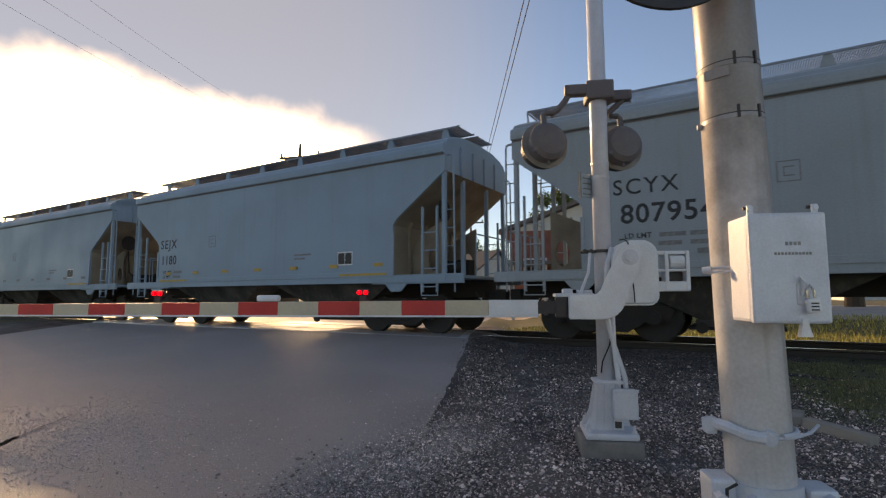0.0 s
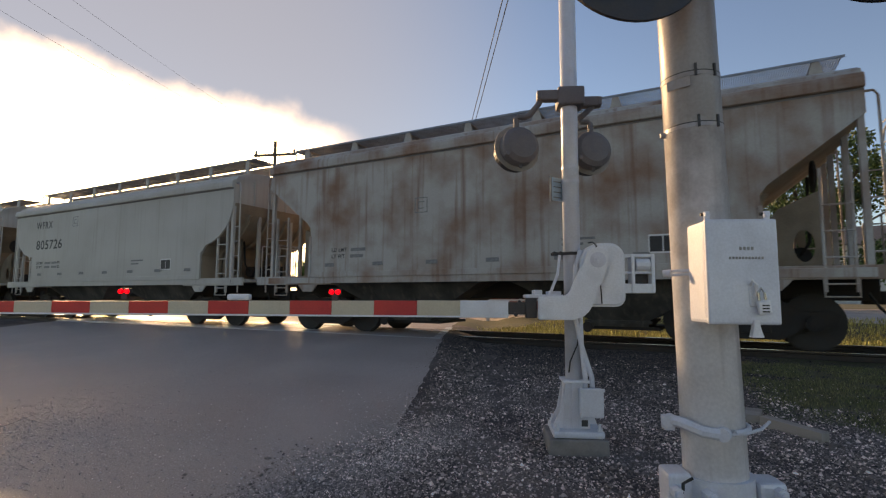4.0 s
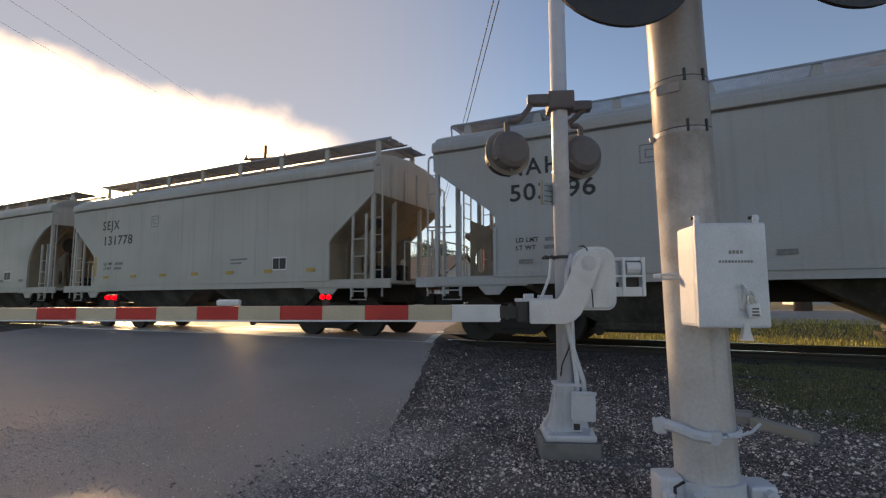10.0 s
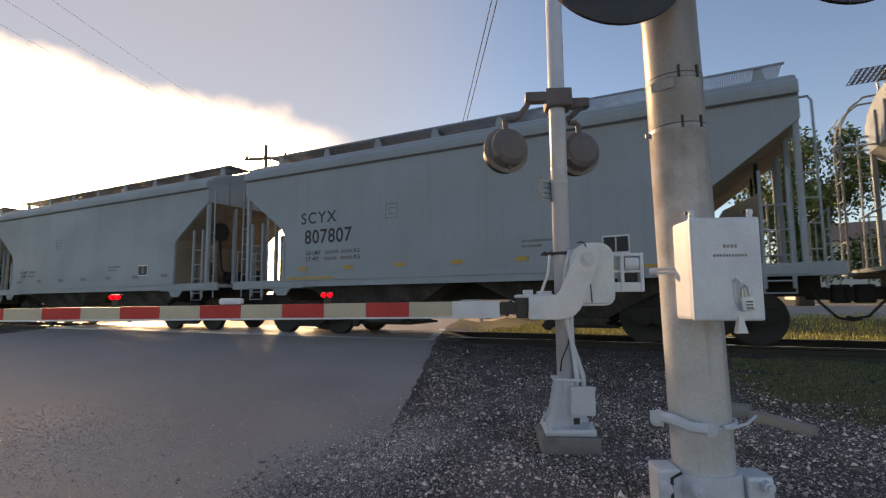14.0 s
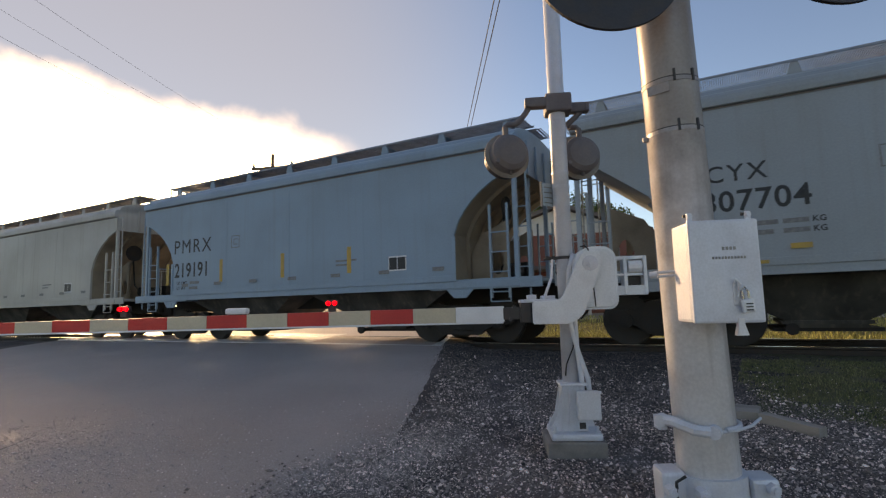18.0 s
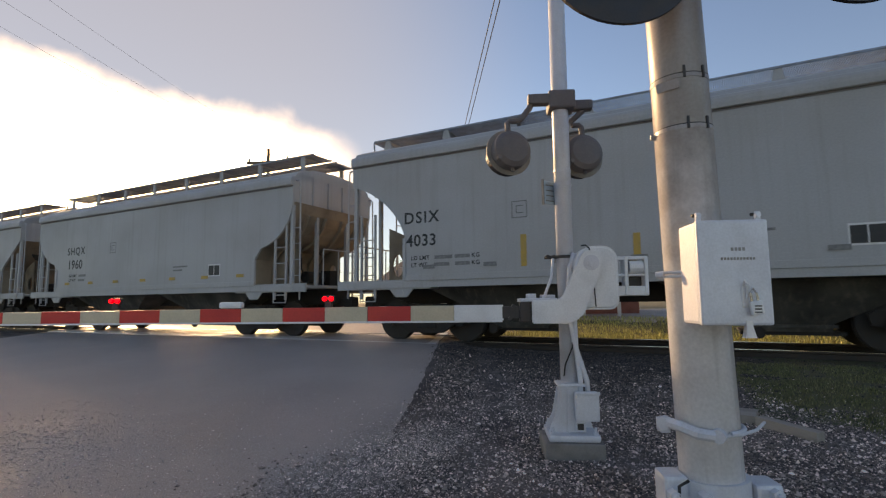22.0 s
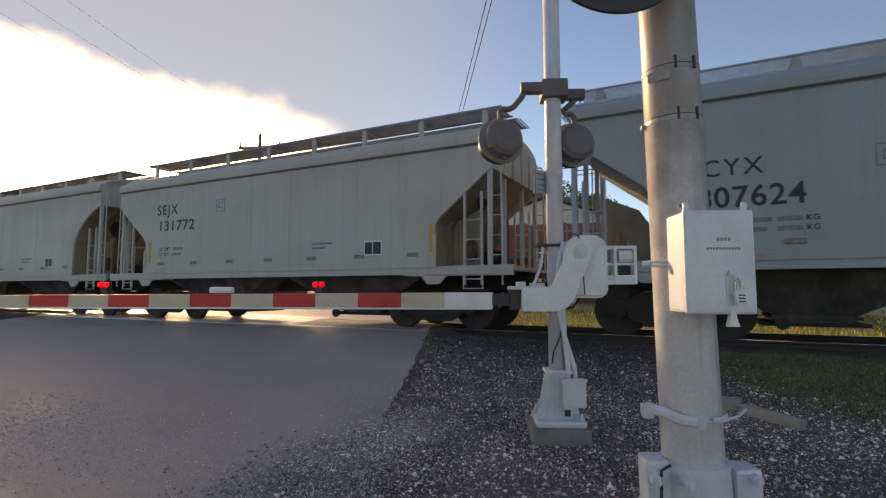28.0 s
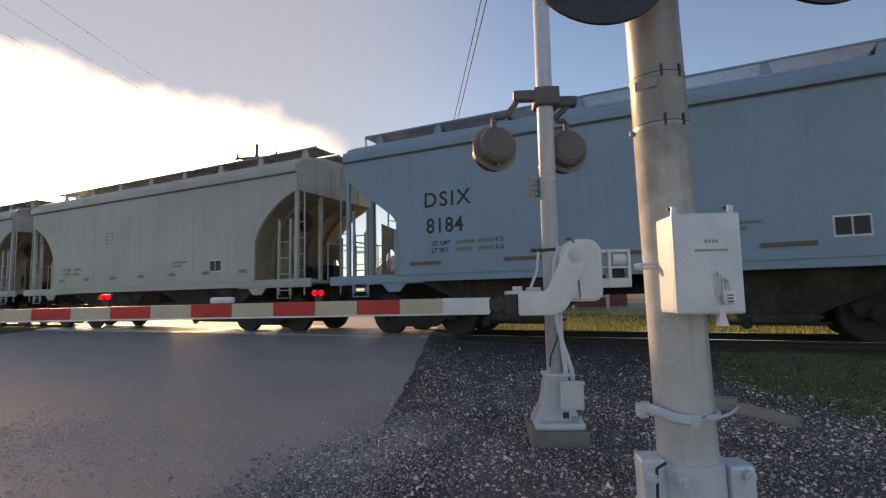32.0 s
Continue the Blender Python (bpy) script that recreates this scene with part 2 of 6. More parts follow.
M = {
    "asphalt": material("asphalt", (0.335, 0.278, 0.252), 0.58, other=(0.415, 0.355, 0.322), amount=0.85, scale=0.7, fine=110, bump=0.7, grit=0.3),
    "earth": material("earth", (0.072, 0.054, 0.050), 0.95, other=(0.20, 0.163, 0.15), amount=0.9, scale=1.3, fine=75, bump=1.0, grit=0.6),
    "field": material("field", (0.085, 0.082, 0.038), 0.95, other=(0.15, 0.125, 0.065), amount=0.8, scale=0.4, fine=25, bump=0.8),
    "lane": material("lane", (0.46, 0.39, 0.335), 0.8, other=(0.35, 0.29, 0.24), amount=0.8, scale=0.5, fine=30, bump=0.6, grit=0.25),
    "stone": material("stone", (0.45, 0.372, 0.34), 0.9, other=(0.25, 0.208, 0.195), amount=0.9, scale=1.7, fine=80, bump=0.4, per_piece=0.85, grit=0.15),
    "dark_stone": material("dark_stone", (0.085, 0.068, 0.062), 0.85, other=(0.045, 0.038, 0.034), amount=0.8, scale=9, fine=80, bump=0.4, per_piece=0.7, grit=0.15),
    "pale_grit": material("pale_grit", (0.44, 0.40, 0.38), 0.9, other=(0.56, 0.52, 0.49), amount=0.8, scale=9, fine=80, bump=0.1, per_piece=0.3),
    "grass": material("grass", (0.125, 0.128, 0.055), 0.85, other=(0.20, 0.175, 0.10), amount=0.7, scale=2, fine=30, bump=0.0, per_piece=0.4),
    "straw": material("straw", (0.40, 0.37, 0.13), 0.85, other=(0.27, 0.29, 0.09), amount=0.7, scale=1.2, fine=30, bump=0.0, per_piece=0.4),
    "galvanised": material("galvanised", (0.74, 0.745, 0.755), 0.45, metal=0.1, other=(0.58, 0.57, 0.56), amount=0.6, scale=5, fine=70, bump=0.08, streak=(0.46, 0.42, 0.38), streak_amount=0.35),
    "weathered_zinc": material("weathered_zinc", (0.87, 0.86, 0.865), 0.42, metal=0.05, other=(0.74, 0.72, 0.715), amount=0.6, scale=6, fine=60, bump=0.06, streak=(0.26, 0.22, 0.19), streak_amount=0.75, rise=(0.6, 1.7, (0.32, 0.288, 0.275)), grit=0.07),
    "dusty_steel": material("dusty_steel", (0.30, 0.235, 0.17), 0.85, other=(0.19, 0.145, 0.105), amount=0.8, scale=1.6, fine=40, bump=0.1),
    "silver_paint": material("silver_paint", (0.64, 0.66, 0.71), 0.42, metal=0.1, other=(0.52, 0.525, 0.545), amount=0.5, scale=7, fine=90, bump=0.06),
    "white_paint": material("white_paint", (0.74, 0.76, 0.78), 0.4, other=(0.6, 0.61, 0.62), amount=0.5, scale=6, fine=80, bump=0.05),
    "dark_metal": material("dark_metal", (0.045, 0.043, 0.045), 0.55, metal=0.2, other=(0.09, 0.07, 0.055), amount=0.5, scale=8, fine=70, bump=0.1),
    "lamp_housing": material("lamp_housing", (0.155, 0.142, 0.145), 0.6, other=(0.20, 0.185, 0.18), amount=0.6, scale=8, fine=60, bump=0.05),
    "lamp_rim": material("lamp_rim", (0.30, 0.275, 0.245), 0.6, other=(0.20, 0.185, 0.165), amount=0.6, scale=8, fine=60, bump=0.03),
    "tag_blue": material("tag_blue", (0.36, 0.47, 0.54), 0.5, bump=0.0),
    "bogie": material("bogie", (0.022, 0.019, 0.017), 0.85, other=(0.045, 0.033, 0.025), amount=0.7, scale=4, fine=50, bump=0.2),
    "wheel_steel": material("wheel_steel", (0.03, 0.027, 0.025), 0.7, metal=0.2, other=(0.055, 0.042, 0.034), amount=0.6, scale=6, fine=60, bump=0.1),
    "rail_steel": material("rail_steel", (0.03, 0.024, 0.02), 0.7, metal=0.2, other=(0.06, 0.04, 0.03), amount=0.7, scale=5, fine=60, bump=0.2),
    "rail_top": material("rail_top", (0.55, 0.54, 0.52), 0.22, metal=1.0, other=(0.4, 0.38, 0.36), amount=0.5, scale=3, fine=60, bump=0.02, stretch=(0.2, 1, 1)),
    "timber": material("timber", (0.33, 0.295, 0.26), 0.85, other=(0.17, 0.15, 0.13), amount=0.7, scale=3, fine=50, bump=0.4, stretch=(0.3, 3, 3)),
    "concrete": material("concrete", (0.33, 0.32, 0.30), 0.85, other=(0.22, 0.21, 0.195), amount=0.7, scale=5, fine=70, bump=0.3),
    "crossing_concrete": material("crossing_concrete", (0.58, 0.57, 0.55), 0.42, other=(0.42, 0.41, 0.39), amount=0.7, scale=1.5, fine=60, bump=0.2),
    "footing_concrete": material("footing_concrete", (0.24, 0.22, 0.205), 0.9, other=(0.15, 0.14, 0.13), amount=0.8, scale=6, fine=70, bump=0.4),
    "red_stripe": material("red_stripe", (0.62, 0.035, 0.03), 0.4, other=(0.48, 0.03, 0.03), amount=0.5, scale=6, fine=70, bump=0.03),
    "buff_stripe": material("buff_stripe", (0.56, 0.49, 0.36), 0.45, other=(0.46, 0.40, 0.30), amount=0.5, scale=6, fine=70, bump=0.03),
    "black_ink": material("black_ink", (0.02, 0.02, 0.022), 0.5, other=(0.05, 0.05, 0.05), amount=0.4, scale=9, fine=60, bump=0.0),
    "faded_ink": material("faded_ink", (0.17, 0.17, 0.17), 0.6, other=(0.28, 0.28, 0.27), amount=0.7, scale=14, fine=60, bump=0.0),
    "white_ink": material("white_ink", (0.75, 0.75, 0.73), 0.5, bump=0.0),
    "yellow_ink": material("yellow_ink", (0.56, 0.34, 0.07), 0.55, other=(0.40, 0.27, 0.10), amount=0.7, bump=0.0),
    "brown_ink": material("brown_ink", (0.15, 0.10, 0.06), 0.6, other=(0.22, 0.16, 0.10), amount=0.7, bump=0.0),
    "black_cable": material("black_cable", (0.02, 0.02, 0.02), 0.6, bump=0.0),
    "red_glow": glowing("red_glow", (1.0, 0.004, 0.012), 1.6),
    "red_lens": material("red_lens", (0.16, 0.012, 0.012), 0.2, bump=0.0),
    "sleeper_wood": material("sleeper_wood", (0.06, 0.05, 0.042), 0.9, other=(0.10, 0.085, 0.07), amount=0.7, scale=3, fine=50, bump=0.4, stretch=(0.3, 3, 3)),
    # grimy hopper paint, with the shade below the sill put into its dark colour
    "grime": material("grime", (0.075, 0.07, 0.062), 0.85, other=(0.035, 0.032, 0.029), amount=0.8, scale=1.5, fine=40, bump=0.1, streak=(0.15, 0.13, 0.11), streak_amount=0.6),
    "grating": material("grating", (0.24, 0.265, 0.30), 0.4, metal=0.6, other=(0.2, 0.2, 0.2), amount=0.5, scale=5, fine=50, bump=0.1),
    "brick": material("brick", (0.30, 0.11, 0.075), 0.85, other=(0.20, 0.075, 0.055), amount=0.7, scale=2, fine=40, bump=0.3),
    "siding": material("siding", (0.62, 0.60, 0.55), 0.7, other=(0.5, 0.48, 0.44), amount=0.5, scale=2, fine=40, bump=0.1),
    "shingle": material("shingle", (0.13, 0.11, 0.10), 0.9, other=(0.19, 0.165, 0.15), amount=0.7, scale=2, fine=40, bump=0.3),
    "window_glass": material("window_glass", (0.05, 0.06, 0.07), 0.12, bump=0.0),
    "bark": material("bark", (0.09, 0.065, 0.045), 0.9, other=(0.15, 0.12, 0.09), amount=0.6, scale=4, fine=40, bump=0.5),
    "leaf": material("leaf", (0.07, 0.115, 0.03), 0.6, other=(0.11, 0.145, 0.04), amount=0.7, scale=0.8, fine=20, bump=0.0, per_piece=0.5),
    "pole_wood": material("pole_wood", (0.13, 0.095, 0.07), 0.9, other=(0.2, 0.16, 0.12), amount=0.6, scale=3, fine=40, bump=0.3, stretch=(4, 4, 0.3)),
}
PAINT = {
    "grey_green": material("car_paint_grey_green", (0.30, 0.342, 0.37), 0.5, other=(0.265, 0.285, 0.285), amount=0.6, scale=0.7, fine=35, bump=0.04, streak=(0.23, 0.22, 0.18), streak_amount=0.28),
    "teal": material("car_paint_teal", (0.235, 0.338, 0.425), 0.48, other=(0.215, 0.285, 0.335), amount=0.6, scale=0.7, fine=35, bump=0.04, streak=(0.20, 0.23, 0.22), streak_amount=0.28),
    "grey": material("car_paint_grey", (0.41, 0.41, 0.415), 0.5, other=(0.35, 0.335, 0.315), amount=0.6, scale=0.7, fine=35, bump=0.04, streak=(0.26, 0.235, 0.20), streak_amount=0.3),
    "cream": material("car_paint_cream", (0.455, 0.435, 0.40), 0.5, other=(0.39, 0.36, 0.31), amount=0.6, scale=0.7, fine=35, bump=0.04, streak=(0.27, 0.22, 0.16), streak_amount=0.35),
    "rusty": material("car_paint_rusty", (0.42, 0.40, 0.37), 0.65, other=(0.24, 0.12, 0.07), amount=0.95, scale=0.9, fine=30, bump=0.1, streak=(0.20, 0.09, 0.05), streak_amount=0.8),
}


# ---- helpers for meshes ----
def part(name, bm, mat, parent=None, label="", smooth=False):
    me = bpy.data.meshes.new(name)
    if smooth:
        for f in bm.faces:
            f.smooth = True
    bm.to_mesh(me)
    bm.free()
    for m in (mat if isinstance(mat, (list, tuple)) else [mat]):
        me.materials.append(M[m] if isinstance(m, str) else m)
    ob = new(name, me)
    if parent:
        ob.parent = parent
    if label:
        ob["label"] = label
    return ob


def thing(name, label, category, m=Matrix(), group="", kind=""):
    ob = new(name)
    ob.matrix_world = m
    return tagged(ob, label, category, group, kind)


def box(bm, x0, x1, y0, y1, z0, z1, bevel=0.0, m=None, mat=0):
    made = bmesh.ops.create_cube(bm, size=1.0)
    vs = made["verts"]
    for v in vs:
        v.co = Vector((x0 + (v.co.x + 0.5) * (x1 - x0), y0 + (v.co.y + 0.5) * (y1 - y0), z0 + (v.co.z + 0.5) * (z1 - z0)))
    fs = list({f for v in vs for f in v.link_faces})
    if bevel:
        made = bmesh.ops.bevel(bm, geom=list({e for v in vs for e in v.link_edges}), offset=bevel, segments=2, affect="EDGES", profile=0.6)
        fs = made["faces"] + [f for f in fs if f.is_valid]
        vs = list({v for f in fs for v in f.verts})
    for f in fs:
        f.material_index = mat
    if m:
        for v in vs:
            v.co = m @ v.co
    return vs


def cyl(bm, a, b, r, r2=None, n=16, caps=True, mat=0):
    a, b = Vector(a), Vector(b)
    way = b - a
    made = bmesh.ops.create_cone(bm, cap_ends=caps, segments=n, radius1=r, radius2=r if r2 is None else r2, depth=way.length)
    m = Matrix.Translation((a + b) / 2) @ way.to_track_quat("Z", "Y").to_matrix().to_4x4()
    for v in made["verts"]:
        v.co = m @ v.co
    for f in {f for v in made["verts"] for f in v.link_faces}:
        f.material_index = mat
    return made["verts"]


def tube(bm, pts, r, n=8, mat=0):
    """A bent round bar through the points."""
    pts = [Vector(p) for p in pts]
    rings = []
    for i, p in enumerate(pts):
        way = (pts[min(i + 1, len(pts) - 1)] - pts[max(i - 1, 0)]).normalized()
        side = way.cross(Vector((0.123, 0.31, 0.94))).normalized()
        up = side.cross(way)
        rings.append([bm.verts.new(p + (side * math.cos(a) + up * math.sin(a)) * r) for a in (2 * math.pi * k / n for k in range(n))])
    for u, w in zip(rings, rings[1:]):
        for k in range(n):
            bm.faces.new((u[k], u[(k + 1) % n], w[(k + 1) % n], w[k])).material_index = mat
    for ring in (rings[0][::-1], rings[-1]):
        bm.faces.new(ring).material_index = mat


def prism(bm, outline, y0, y1, axis="y", mat=0):
    """A flat outline given thickness along an axis."""
    def at(u, w, d):
        return {"y": (u, d, w), "x": (d, u, w), "z": (u, w, d)}[axis]
    a = [bm.verts.new(at(u, w, y0)) for u, w in outline]
    b = [bm.verts.new(at(u, w, y1)) for u, w in outline]
    n = len(a)
    fs = [bm.faces.new(a), bm.faces.new(b[::-1])]
    for k in range(n):
        fs.append(bm.faces.new((a[k], b[k], b[(k + 1) % n], a[(k + 1) % n])))
    for f in fs:
        f.material_index = mat
    bmesh.ops.recalc_face_normals(bm, faces=fs)


def lettering(text, size, mat, parent, m, bold=0.0, name="lettering", gap=1.0):
    """Words in the built-in font, as a thin mesh on the side of its thing."""
    cu = bpy.data.curves.new(name, "FONT")
    cu.body, cu.size, cu.align_x, cu.extrude, cu.offset, cu.resolution_u = text, size, "LEFT", 0.001, bold, 4
    cu.space_character = gap
    tmp = bpy.data.objects.new(name, cu)
    scene.collection.objects.link(tmp)
    bpy.context.view_layer.update()
    me = bpy.data.meshes.new_from_object(tmp.evaluated_get(bpy.context.evaluated_depsgraph_get()))
    bpy.data.objects.remove(tmp)
    me.materials.clear()
    me.materials.append(M[mat])
    ob = new(name, me)
    ob.parent, ob.matrix_local = parent, m
    return ob


# ---- the ground ----
RAIL_Z = -0.115
TRACK_Y = 1.60
SKEW = 0.058          # the track runs slightly aslant and comes nearer to the west
RAILWAY = Matrix.Translation((-4.0, TRACK_Y, 0)) @ Matrix.Rotation(math.atan(SKEW), 4, "Z") @ Matrix.Translation((4.0 * math.hypot(1, SKEW), 0, 0))


def track_y(x):
    return TRACK_Y + SKEW * (x + 4.0)


ROAD_A, ROAD_D = Vector((-2.45, -6.48, 0)), Vector((-0.446, 0.895, 0)).normalized()
ROAD_L = Vector((-ROAD_D.y, ROAD_D.x, 0))
ROAD_WIDTH = 14.0


def step(a, b, v):
    v = min(max((v - a) / (b - a), 0.0), 1.0)
    return v * v * (3 - 2 * v)


EDGE_V = [-14, -3, -0.5, -0.3, 0.25, 0.5, 0.85, 2.0, 3.5, 6.7, 9.0, 20]
EDGE_W = [0.30, 0.30, 0.15, 0.08, 0.0, -0.20, -0.36, -0.34, -0.34, -0.20, 0.0, 0.0]


def edge(v):
    """How far the worn road edge lies inside its straight line, v metres along the road."""
    return np.interp(v, EDGE_V, EDGE_W)


def across(x, y):
    """How far a place lies inside the road's right-hand edge."""
    v = (x - ROAD_A.x) * ROAD_D.x + (y - ROAD_A.y) * ROAD_D.y
    return (x - ROAD_A.x) * ROAD_L.x + (y - ROAD_A.y) * ROAD_L.y - edge(v)


def road_z(y):
    return -0.49 + 0.375 * step(-7.5, 0.2, y) - 0.12 * step(3.6, 14.0, y)


def gravel_z(x, y):
    z = -0.475 + 0.215 * step(-4.8, -0.2, y) - 0.10 * step(3.4, 8.0, y)
    z += 0.50 * step(6.0, 15.0, y) * (1 - step(-2.6, -0.9, across(x, y)))     # a low bank up to the yard beyond the track
    return z + 0.025 * noise.noise((x * 0.7, y * 0.7, 3.1)) + 0.010 * noise.noise((x * 2.3, y * 2.3, 7.7))


def ground_z(x, y):
    s = across(x, y)
    t = step(-0.9, -0.12, s) * (1 - step(ROAD_WIDTH - 0.05, ROAD_WIDTH + 0.9, s))
    return gravel_z(x, y) * (1 - t) + (road_z(y) - 0.007) * t


def spread(lo, hi, step_size, far):
    """Places that lie close together from lo to hi and widen outwards to far."""
    inner = [lo + i * step_size for i in range(int((hi - lo) / step_size) + 1)]
    out, d, gap = [], 0.0, step_size
    while d < far:
        gap *= 1.35
        d += gap
        out.append(d)
    return [lo - d for d in out[::-1]] + inner + [inner[-1] + d for d in out]


def sheet(name, xs, ys, height, mats, pick=None, **tags):
    vs = [(x, y, height(x, y)) for y in ys for x in xs]
    n = len(xs)
    fs = [(j * n + i, j * n + i + 1, (j + 1) * n + i + 1, (j + 1) * n + i) for j in range(len(ys) - 1) for i in range(n - 1)]
    me = bpy.data.meshes.new(name)
    me.from_pydata(vs, [], fs)
    for m in mats:
        me.materials.append(M[m])
    for p in me.polygons:
        p.use_smooth = True
        if pick:
            p.material_index = pick(*p.center)
    return tagged(new(name, me), **tags)


def grassy(x, y, z):
    if y > 11.2 + 0.8 * noise.noise((x * 0.4, y * 0.4, 2)) and y < 27:
        return 2
    return 1 if y > 4.5 or (x > 0.1 and y > -3.3) or abs(x) > 30 or y < -25 else 0


ground = sheet("ground", spread(-9, 7, 0.25, 1500), spread(-11, 10, 0.25, 1500), ground_z, ["earth", "field", "lane"], grassy,
               label="bare earth, gravel and rough grass beside the railway track", category="ground", kind="structure")


def make_road():
    us = [0.0] + [0.25 + 0.5 * i for i in range(int(ROAD_WIDTH / 0.5))] + [ROAD_WIDTH]
    vs_ = [-14 + 0.4 * i for i in range(29)] + [-2.7 + 0.09 * i for i in range(130)] + [9.2 + 0.4 * i for i in range(19)] + [17 + 3.0 * i for i in range(40)]
    verts, n = [], len(us)
    for v in vs_:
        for u in us:
            w = u
            if u == 0.0:
                w = float(edge(v)) + 0.04 * noise.noise((v * 1.1, 0, 5)) + 0.04 * noise.noise((v * 3.7, 2, 5)) + 0.018 * noise.noise((v * 11, 4, 5))
            p = ROAD_A + ROAD_D * v + ROAD_L * w
            verts.append((p.x, p.y, road_z(p.y) + (-0.010 if u in (0.0, ROAD_WIDTH) else 0.0)))
    fs = [(j * n + i, j * n + i + 1, (j + 1) * n + i + 1, (j + 1) * n + i) for j in range(len(vs_) - 1) for i in range(n - 1)]
    me = bpy.data.meshes.new("road")
    me.from_pydata(verts, [], [f[::-1] for f in fs])
    me.materials.append(M["asphalt"])
    me.validate()
    for p in me.polygons:
        p.use_smooth = True
    ob = tagged(new("road", me), "worn grey asphalt road rising to the crossing", "road", kind="structure")
    bm = bmesh.new()
    bm.from_mesh(me)
    bmesh.ops.recalc_face_normals(bm, faces=bm.faces)
    if bm.faces[0].normal.z < 0:
        bmesh.ops.reverse_faces(bm, faces=bm.faces)
    bm.to_mesh(me)
    bm.free()
    return ob


make_road()


# ---- the track ----
def make_track():
    track = thing("railway_track", "rusty steel railway track on dark timber sleepers and ballast", "railway track", RAILWAY, kind="structure")
    for y, z in ((-0.75, RAIL_Z - 0.01), (0.75, RAIL_Z + 0.01)):
        bm = bmesh.new()
        prof = [(-0.07, -0.17), (0.07, -0.17), (0.07, -0.155), (0.012, -0.13), (0.010, -0.05), (0.035, -0.035), (0.035, -0.004), (-0.035, -0.004), (-0.035, -0.035), (-0.010, -0.05), (-0.012, -0.13), (-0.07, -0.155)]
        prism(bm, [(y + u, z + w) for u, w in prof], -600, 120, "x")
        rail = part("rail", bm, "rail_steel", track)
        bm = bmesh.new()
        box(bm, -600, 120, y - 0.033, y + 0.033, z - 0.004, z)
        part("running_surface", bm, "rail_top", rail, "polished steel top of the rail")
    me = None
    for i in range(-60, 30):
        x = i * 0.53
        s = across(x, track_y(x))
        if -0.6 < s < ROAD_WIDTH + 0.6:
            continue
        if me is None:
            bm = bmesh.new()
            box(bm, -0.11, 0.11, -1.3, 1.3, -0.18, 0.0, 0.012)
            ob = part("sleeper", bm, "sleeper_wood", track)
            me = ob.data
        else:
            ob = new("sleeper", me)
            ob.parent = track
        ob.location, ob.rotation_euler.z = (x, 0.0, RAIL_Z - 0.175), random.uniform(-0.02, 0.02)
    # crossing surface between the rails
    for y0, y1 in ((-1.7, -0.84), (-0.65, 0.65), (0.84, 1.8)):
        for k in range(4):
            s0 = k * ROAD_WIDTH / 4 + 0.01
            s1 = (k + 1) * ROAD_WIDTH / 4 - 0.01
            c = []
            for s, y in ((s0, y0), (s1, y0), (s1, y1), (s0, y1)):
                a = ROAD_A + ROAD_L * s
                v = (track_y(a.x) + y - a.y) / (ROAD_D.y - SKEW * ROAD_D.x)
                c.append((RAILWAY.inverted() @ (a + ROAD_D * v)).to_2d())
            bm = bmesh.new()
            prism(bm, c, RAIL_Z - 0.12, RAIL_Z - 0.002 + 0.006 * (k % 2), "z")
            part("crossing_panel", bm, "crossing_concrete", track)


make_track()


# ---- the gate signal ----
LEAN = pose(-1.27, -5.04, 0, 0, 0, 26.5)


